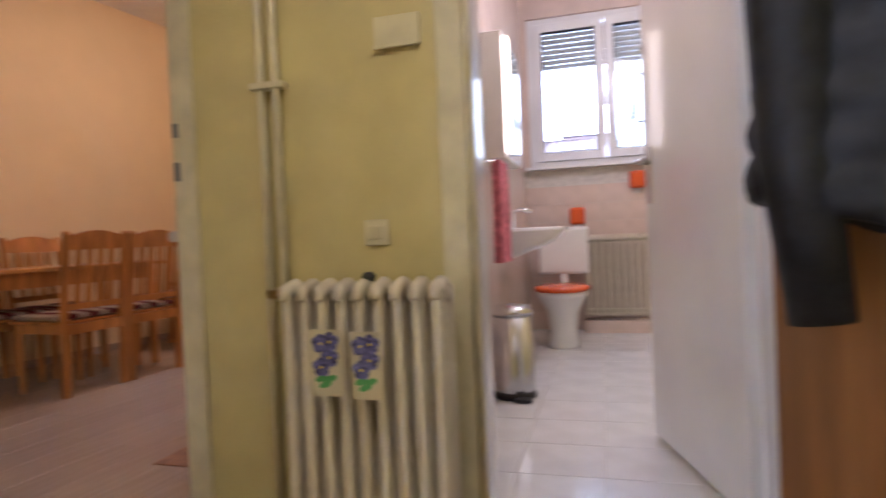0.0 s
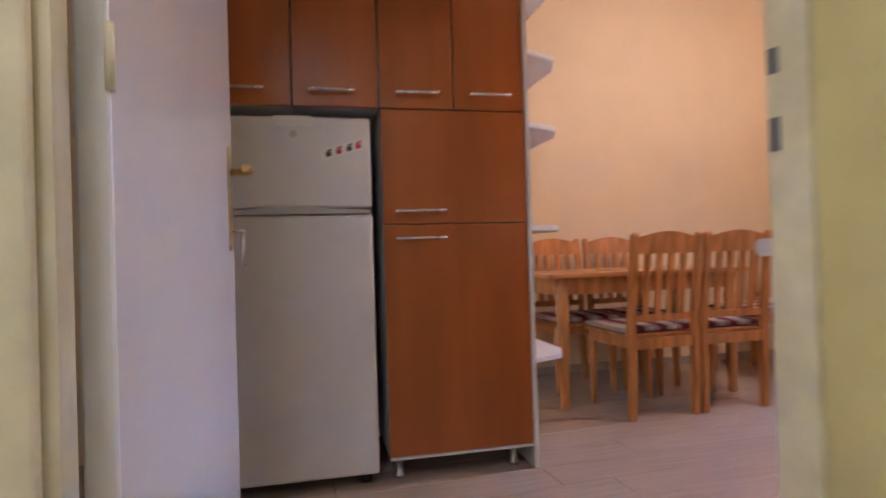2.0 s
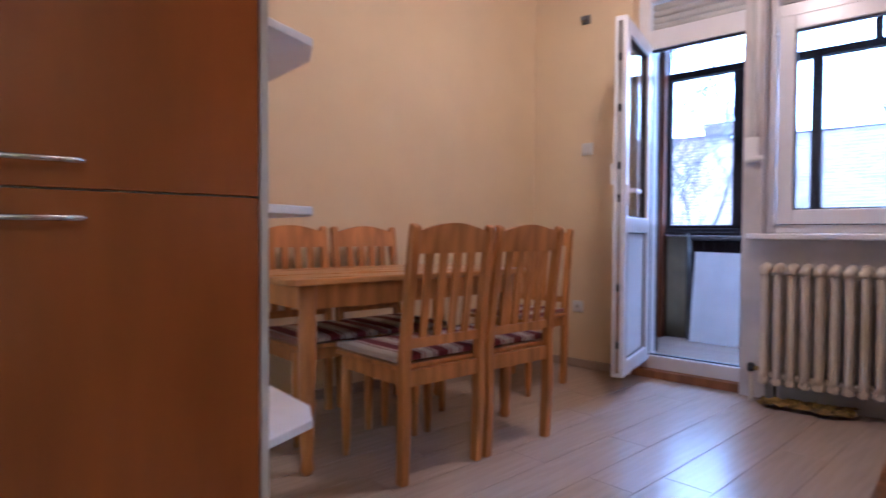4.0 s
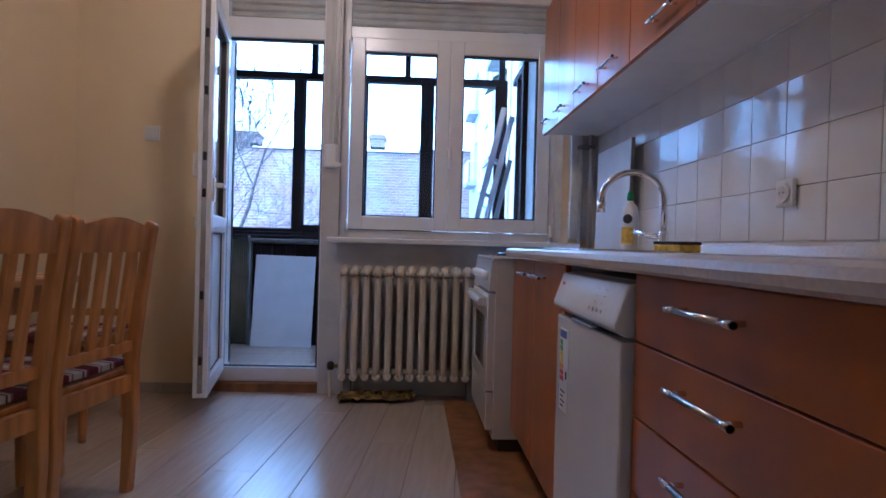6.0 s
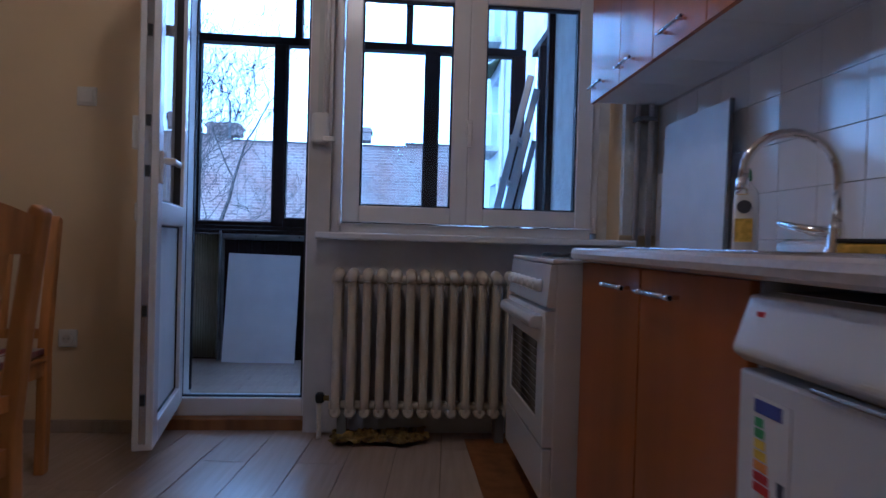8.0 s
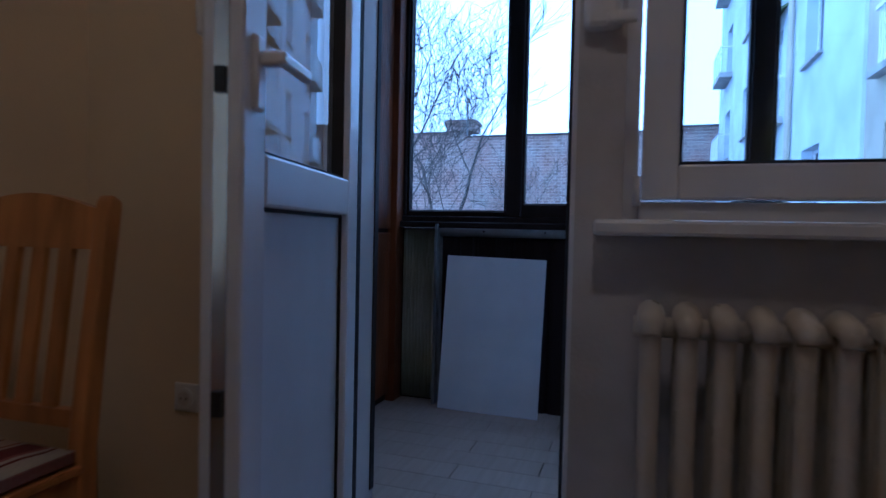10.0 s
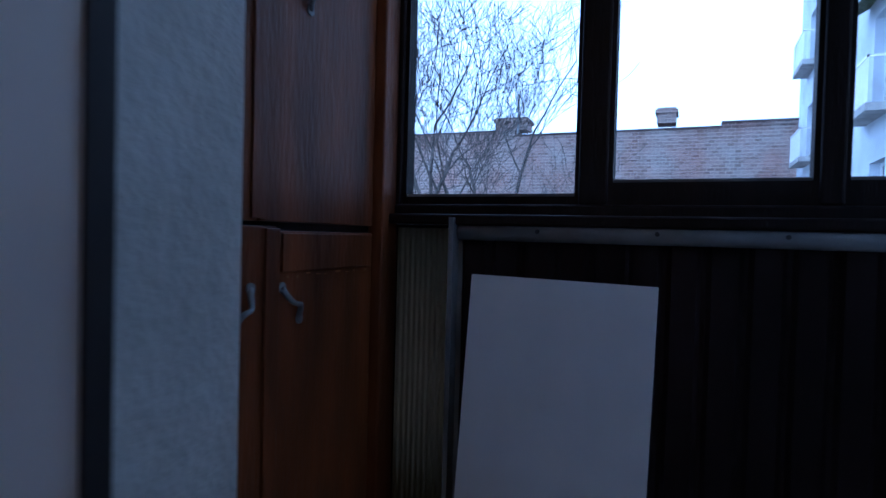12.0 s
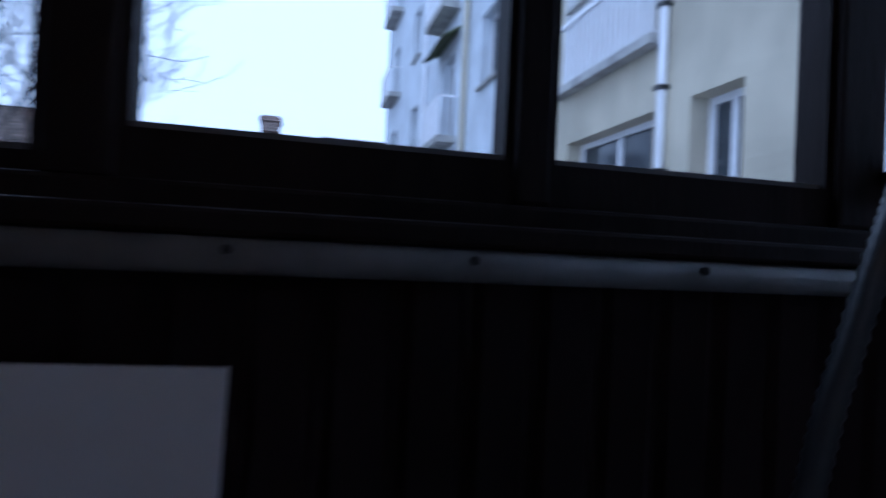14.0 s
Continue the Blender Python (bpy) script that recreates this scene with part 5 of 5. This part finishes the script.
def house(name, label, y0, y1, x0, z1, wallmat, wins, rails, extra=()):
    ob = thing(name, label, "building")
    holes = sorted(wins)
    spans = []
    ys = sorted({y0, y1, *[w[0] for w in wins], *[w[1] for w in wins]})
    for a, b in zip(ys, ys[1:]):
        cuts = sorted((w[2], w[3]) for w in wins if w[0] <= a and w[1] >= b)
        z = -3.5
        for c, d in cuts:
            if c > z:
                spans.append((x0, x0 + 0.35, a, b, z, c))
            z = d
        spans.append((x0, x0 + 0.35, a, b, z, z1))
    part("wall", boxes(*spans), wallmat, ob)
    part("core", boxes((x0 + 0.36, x0 + 9, y0, y1, -3.5, z1)), M["windowdark"], ob)
    part("roof", boxes((x0 - 0.4, x0 + 9.2, y0 - 0.1, y1 + 0.1, z1, z1 + 0.25)), M["concrete"], ob)
    for a, b, c, d in wins:
        w = part("window", boxes(*[(x0 + 0.2, x0 + 0.27, *q) for q in ((a, a + 0.07, c, d), (b - 0.07, b, c, d), (a + 0.07, b - 0.07, c, c + 0.07), (a + 0.07, b - 0.07, d - 0.07, d), ((a + b) / 2 - 0.035, (a + b) / 2 + 0.035, c + 0.07, d - 0.07))]), M["pvc"], ob)
        part("pane", boxes((x0 + 0.23, x0 + 0.245, a + 0.07, b - 0.07, c + 0.07, d - 0.07)), M["windowdark"], w)
        part("sill", boxes((x0 - 0.08, x0 + 0.2, a - 0.05, b + 0.05, c - 0.05, c)), M["concrete"], w)
    for a, b, c in rails:
        bal = part("balcony", boxes((x0 - 0.42, x0, a, b, c - 0.15, c)), M["concrete"], ob)
        rs = [(x0 - 0.42, x0 - 0.38, a, b, c + 0.85, c + 0.9), (x0 - 0.42, x0, a, a + 0.04, c + 0.85, c + 0.9)]
        y = a
        while y < b:
            rs.append((x0 - 0.41, x0 - 0.39, y, y + 0.025, c, c + 0.85))
            y += 0.11
        part("railing", boxes(*rs), M["pvc"], bal, "white painted metal railing")
    return ob


near = house("apartment_building", "weathered beige rendered apartment house", 8.6, 14.2, 1.55, 10.5, M["facade_beige"],
    [(10.4, 11.05, 1.35, 2.45), (11.6, 13.5, 1.35, 2.45), (10.4, 11.05, 4.2, 5.3), (11.6, 13.5, 4.2, 5.3), (10.4, 11.05, 7.0, 8.1), (9.0, 9.75, 1.35, 2.45), (9.0, 9.75, 4.2, 5.3), (10.4, 11.05, -1.5, -0.4)], [])
lg = part("loggia_railing", boxes(*[(1.47, 1.53, 11.58, 13.7, z, z + 0.05) for z in (3.18, 3.98)], *[(1.485, 1.515, 11.6 + i * 0.11, 11.625 + i * 0.11, 3.2, 3.98) for i in range(19)]), M["pvc"], near, "white metal loggia railing")
part("loggia_back", boxes((1.52, 1.548, 11.6, 13.68, 3.2, 5.6)), M["shutter"], near, "grey slatted loggia screen")
part("loggia_slab", boxes((1.4, 1.55, 11.5, 13.75, 3.08, 3.18)), M["concrete"], near)
dp = part("drain_pipe", tube([(1.5, 11.42, -3), (1.5, 11.42, 10)], 0.045, 10), M["pvc"], near, "pale drain pipe")
for z in (1.8, 2.6, 3.4, 4.6):
    part("bracket", boxes((1.44, 1.55, 11.36, 11.48, z, z + 0.04)), M["black"], dp)
far = house("apartment_building", "pale blue-grey rendered apartment house with small balconies", 14.2, 30.0, 1.5, 14.5, M["facade_blue"],
    [(16.2, 17.35, 4.2, 5.6), (16.2, 17.35, 1.2, 2.6), (16.2, 17.35, 7.2, 8.6), (19.3, 20.4, 3.6, 5.6), (19.3, 20.4, 0.6, 2.6), (19.3, 20.4, 6.6, 8.6), (19.3, 20.4, 9.6, 11.4), (23.4, 24.4, 3.9, 5.4), (23.4, 24.4, 6.9, 8.4), (23.4, 24.4, 9.9, 11.4), (23.4, 24.4, 0.9, 2.4), (27.0, 28.2, 3.7, 5.4), (27.0, 28.2, 6.7, 8.4), (27.0, 28.2, 9.7, 11.4)],
    [(19.0, 20.8, 3.6), (19.0, 20.8, 6.6), (26.7, 28.6, 3.6), (26.7, 28.6, 6.6), (26.7, 28.6, 9.6)])
part("awning", prism([(1.05, 5.72), (1.08, 5.76), (1.5, 6.05), (1.5, 5.98)], "y", 18.9, 20.9), M["awning"], far, "small dark green awning")
part("drain_pipe", tube([(1.42, 22.2, -3), (1.42, 22.2, 14)], 0.06, 8), M["pvc"], far)
part("drain_pipe", tube([(1.42, 18.2, -3), (1.42, 18.2, 14)], 0.06, 8), M["facade_beige"], far)


# ---- bare tree ----
def bare_tree(name, base, seed, height, lean, label, most=7, girth=0.26):
    rnd = random.Random(seed)
    ob = thing(name, label, "tree")
    bm, twig = bmesh.new(), bmesh.new()

    def grow(target, p, d, length, r, depth):
        pts, rad = [p], [r]
        steps = 5 if depth < 3 else 3
        for i in range(steps):
            d = (d + Vector((rnd.uniform(-1, 1), rnd.uniform(-1, 1), rnd.uniform(-0.5, 0.8))) * (0.1 + 0.03 * depth)).normalized()
            p = p + d * (length / steps)
            pts.append(p)
            rad.append(max(r * (1 - 0.5 * (i + 1) / steps), 0.007))
        tube(pts, r, 7 if depth < 2 else (5 if depth < 4 else 3), rad, target, depth < 2)
        if depth >= most or length < 0.2:
            return
        kids = 3 if depth < 5 else 2
        for k in range(kids + (rnd.random() < 0.2)):
            at = rnd.uniform(0.45, 1.0) if k else 1.0
            i = min(int(at * steps), steps)
            side = Vector((rnd.uniform(-1, 1), rnd.uniform(-1, 1), rnd.uniform(-0.25, 0.75))).normalized()
            nd = (d * 0.75 + side * (0.5 if k == 0 else 0.85)).normalized()
            grow(bm if depth < 2 else twig, pts[i], nd, length * rnd.uniform(0.64, 0.82), rad[i] * (0.85 if k == 0 else 0.62), depth + 1)

    grow(bm, Vector((0, 0, 0)), Vector(lean).normalized(), height * 0.36, girth, 0)
    part("trunk", bm, M["bark"], ob)
    part("crown", twig, M["bark"], ob, "bare grey-brown winter twigs")
    ob.matrix_world = Matrix.Translation(base)
    return ob


bare_tree("bare_tree", (-9.6, 19.5, -3.5), 5, 13.5, (0.12, 0.0, 1), "bare winter tree with fine dark twigs")
bare_tree("bare_tree", (-8.3, 22.5, -3.5), 11, 12.5, (0.33, 0.0, 1), "bare leaning winter tree before the brick wall", 6, 0.17)

# ---- pieces: planks and tiles ----
def piece_mesh(name, sx, sy, sz, bevel, material):
    bm = boxes((-sx / 2, sx / 2, -sy / 2, sy / 2, -sz, 0))
    tops = [e for e in bm.edges if all(v.co.z > -1e-6 for v in e.verts)]
    bmesh.ops.bevel(bm, geom=tops, offset=bevel, segments=1, affect="EDGES")
    me = bpy.data.meshes.new(name)
    bm.to_mesh(me)
    bm.free()
    me.materials.append(material)
    return me


def lay(name, me, m, parent):
    ob = new(name, me)
    ob.parent = parent
    ob.matrix_world = m
    return ob


# laminate planks run from the window into the room, at a slant
PL, PW = 1.28, 0.192
plank = piece_mesh("plank", PW - 0.0016, PL - 0.0016, 0.011, 0.0012, M["laminate"])
rnd = random.Random(3)
PA = radians(-5.0)
PC, PS = math.cos(PA), math.sin(PA)
for i in range(-14, 9):
    off = rnd.uniform(0, PL)
    for j in range(-3, 6):
        u0, u1 = (i - 0.5) * PW, (i + 0.5) * PW
        v0, v1 = (j - 0.5) * PL + off - 1.5, (j + 0.5) * PL + off - 1.5
        # turned about a point by the balcony door; the ends stop under the walls
        v1 = min(v1, (5.735 - 3.0 - PS * u1) / PC)
        v0 = max(v0, (-0.34 - 3.0 - PS * u0) / PC)
        if v1 - v0 < 0.03:
            continue
        low = 3.0 + PS * u1 + PC * v0
        edge = -0.475 if low < 2.64 else 0.09
        u1 = min(u1, (edge + 1.5 + PS * v1) / PC)
        if u1 - u0 < 0.02:
            continue
        full = abs(u1 - u0 - PW) < 1e-6 and abs(v1 - v0 - PL) < 1e-6
        me = plank if full else piece_mesh("plank", u1 - u0 - 0.0016, v1 - v0 - 0.0016, 0.011, 0.0012, M["laminate"])
        lay("plank", me, pose(-1.5, 3.0, 0, 0, 0, -5.0) @ pose((u0 + u1) / 2, (v0 + v1) / 2, 0), floor)
bf = bpy.data.objects["balcony_floor"]
bp = piece_mesh("plank", 1.2, 0.13, 0.008, 0.001, M["laminate"])
for j in range(9):
    for i in range(3):
        lay("plank", bp, pose(-2.7 + i * 1.203 + (0.3 if j % 2 else 0), 6.15 + j * 0.1325, 0.019), bf)

# wall tiles over the worktop
wt = bpy.data.objects["wall_tiled"]
struct("tile_grout", boxes((0.004, 0.011, 2.66, 5.6, 0.6, 1.7)), M["grout"], "grey grout behind the white wall tiles", "trim")
tile = piece_mesh("tile", 0.1535, 0.1745, 0.006, 0.0012, M["tile"])
TR = Matrix.Rotation(radians(-90), 4, "Y")
rnd = random.Random(8)
for j in range(7):
    for i in range(17):
        y = 2.724 + i * 0.176
        if y > 5.55:
            continue
        jig = Matrix.Rotation(radians(rnd.uniform(-0.35, 0.35)), 4, "Y") @ Matrix.Rotation(radians(rnd.uniform(-0.35, 0.35)), 4, "X")
        lay("tile", tile, Matrix.Translation((-0.002, y, 0.622 + j * 0.155 + 0.0775)) @ TR @ jig, wt)

# bathroom tiles
wtile = piece_mesh("tile", 0.297, 0.297, 0.006, 0.001, M["white_tile"])
for i in range(7):
    for j in range(11):
        lay("tile", wtile, pose(0.35 + i * 0.3, 2.75 + j * 0.3, 0.0), bath_floor)
ptile = piece_mesh("tile", 0.198, 0.148, 0.006, 0.001, M["pink_tile"])
nb = bpy.data.objects["wall_bath_north"]
struct("bath_grout", boxes((0.2, 2.2, 5.894, 5.899, 0, 1.34)), M["grout"], "grout behind the pink bathroom tiles", "trim")
NR = Matrix.Rotation(radians(90), 4, "X")
for i in range(9):
    for j in range(8):
        lay("tile", ptile, Matrix.Translation((0.3 + i * 0.2, 5.89, 0.08 + j * 0.15)) @ NR, nb)
skirt = struct("baseboard", boxes((-3.03, -2.29, 5.682, 5.699, 0, 0.055), bevel=0.003), M["laminate"], "brown laminate skirting on the window wall", "baseboard")
sk2 = struct("baseboard_west", boxes((0.0, 0.016, -3.0, -0.03, 0, 0.055), bevel=0.003), M["laminate"], "brown laminate skirting on the long wall", "baseboard")
sk2.matrix_world = pose(-3.035, 5.7, 0, 0, 0, -8.9)
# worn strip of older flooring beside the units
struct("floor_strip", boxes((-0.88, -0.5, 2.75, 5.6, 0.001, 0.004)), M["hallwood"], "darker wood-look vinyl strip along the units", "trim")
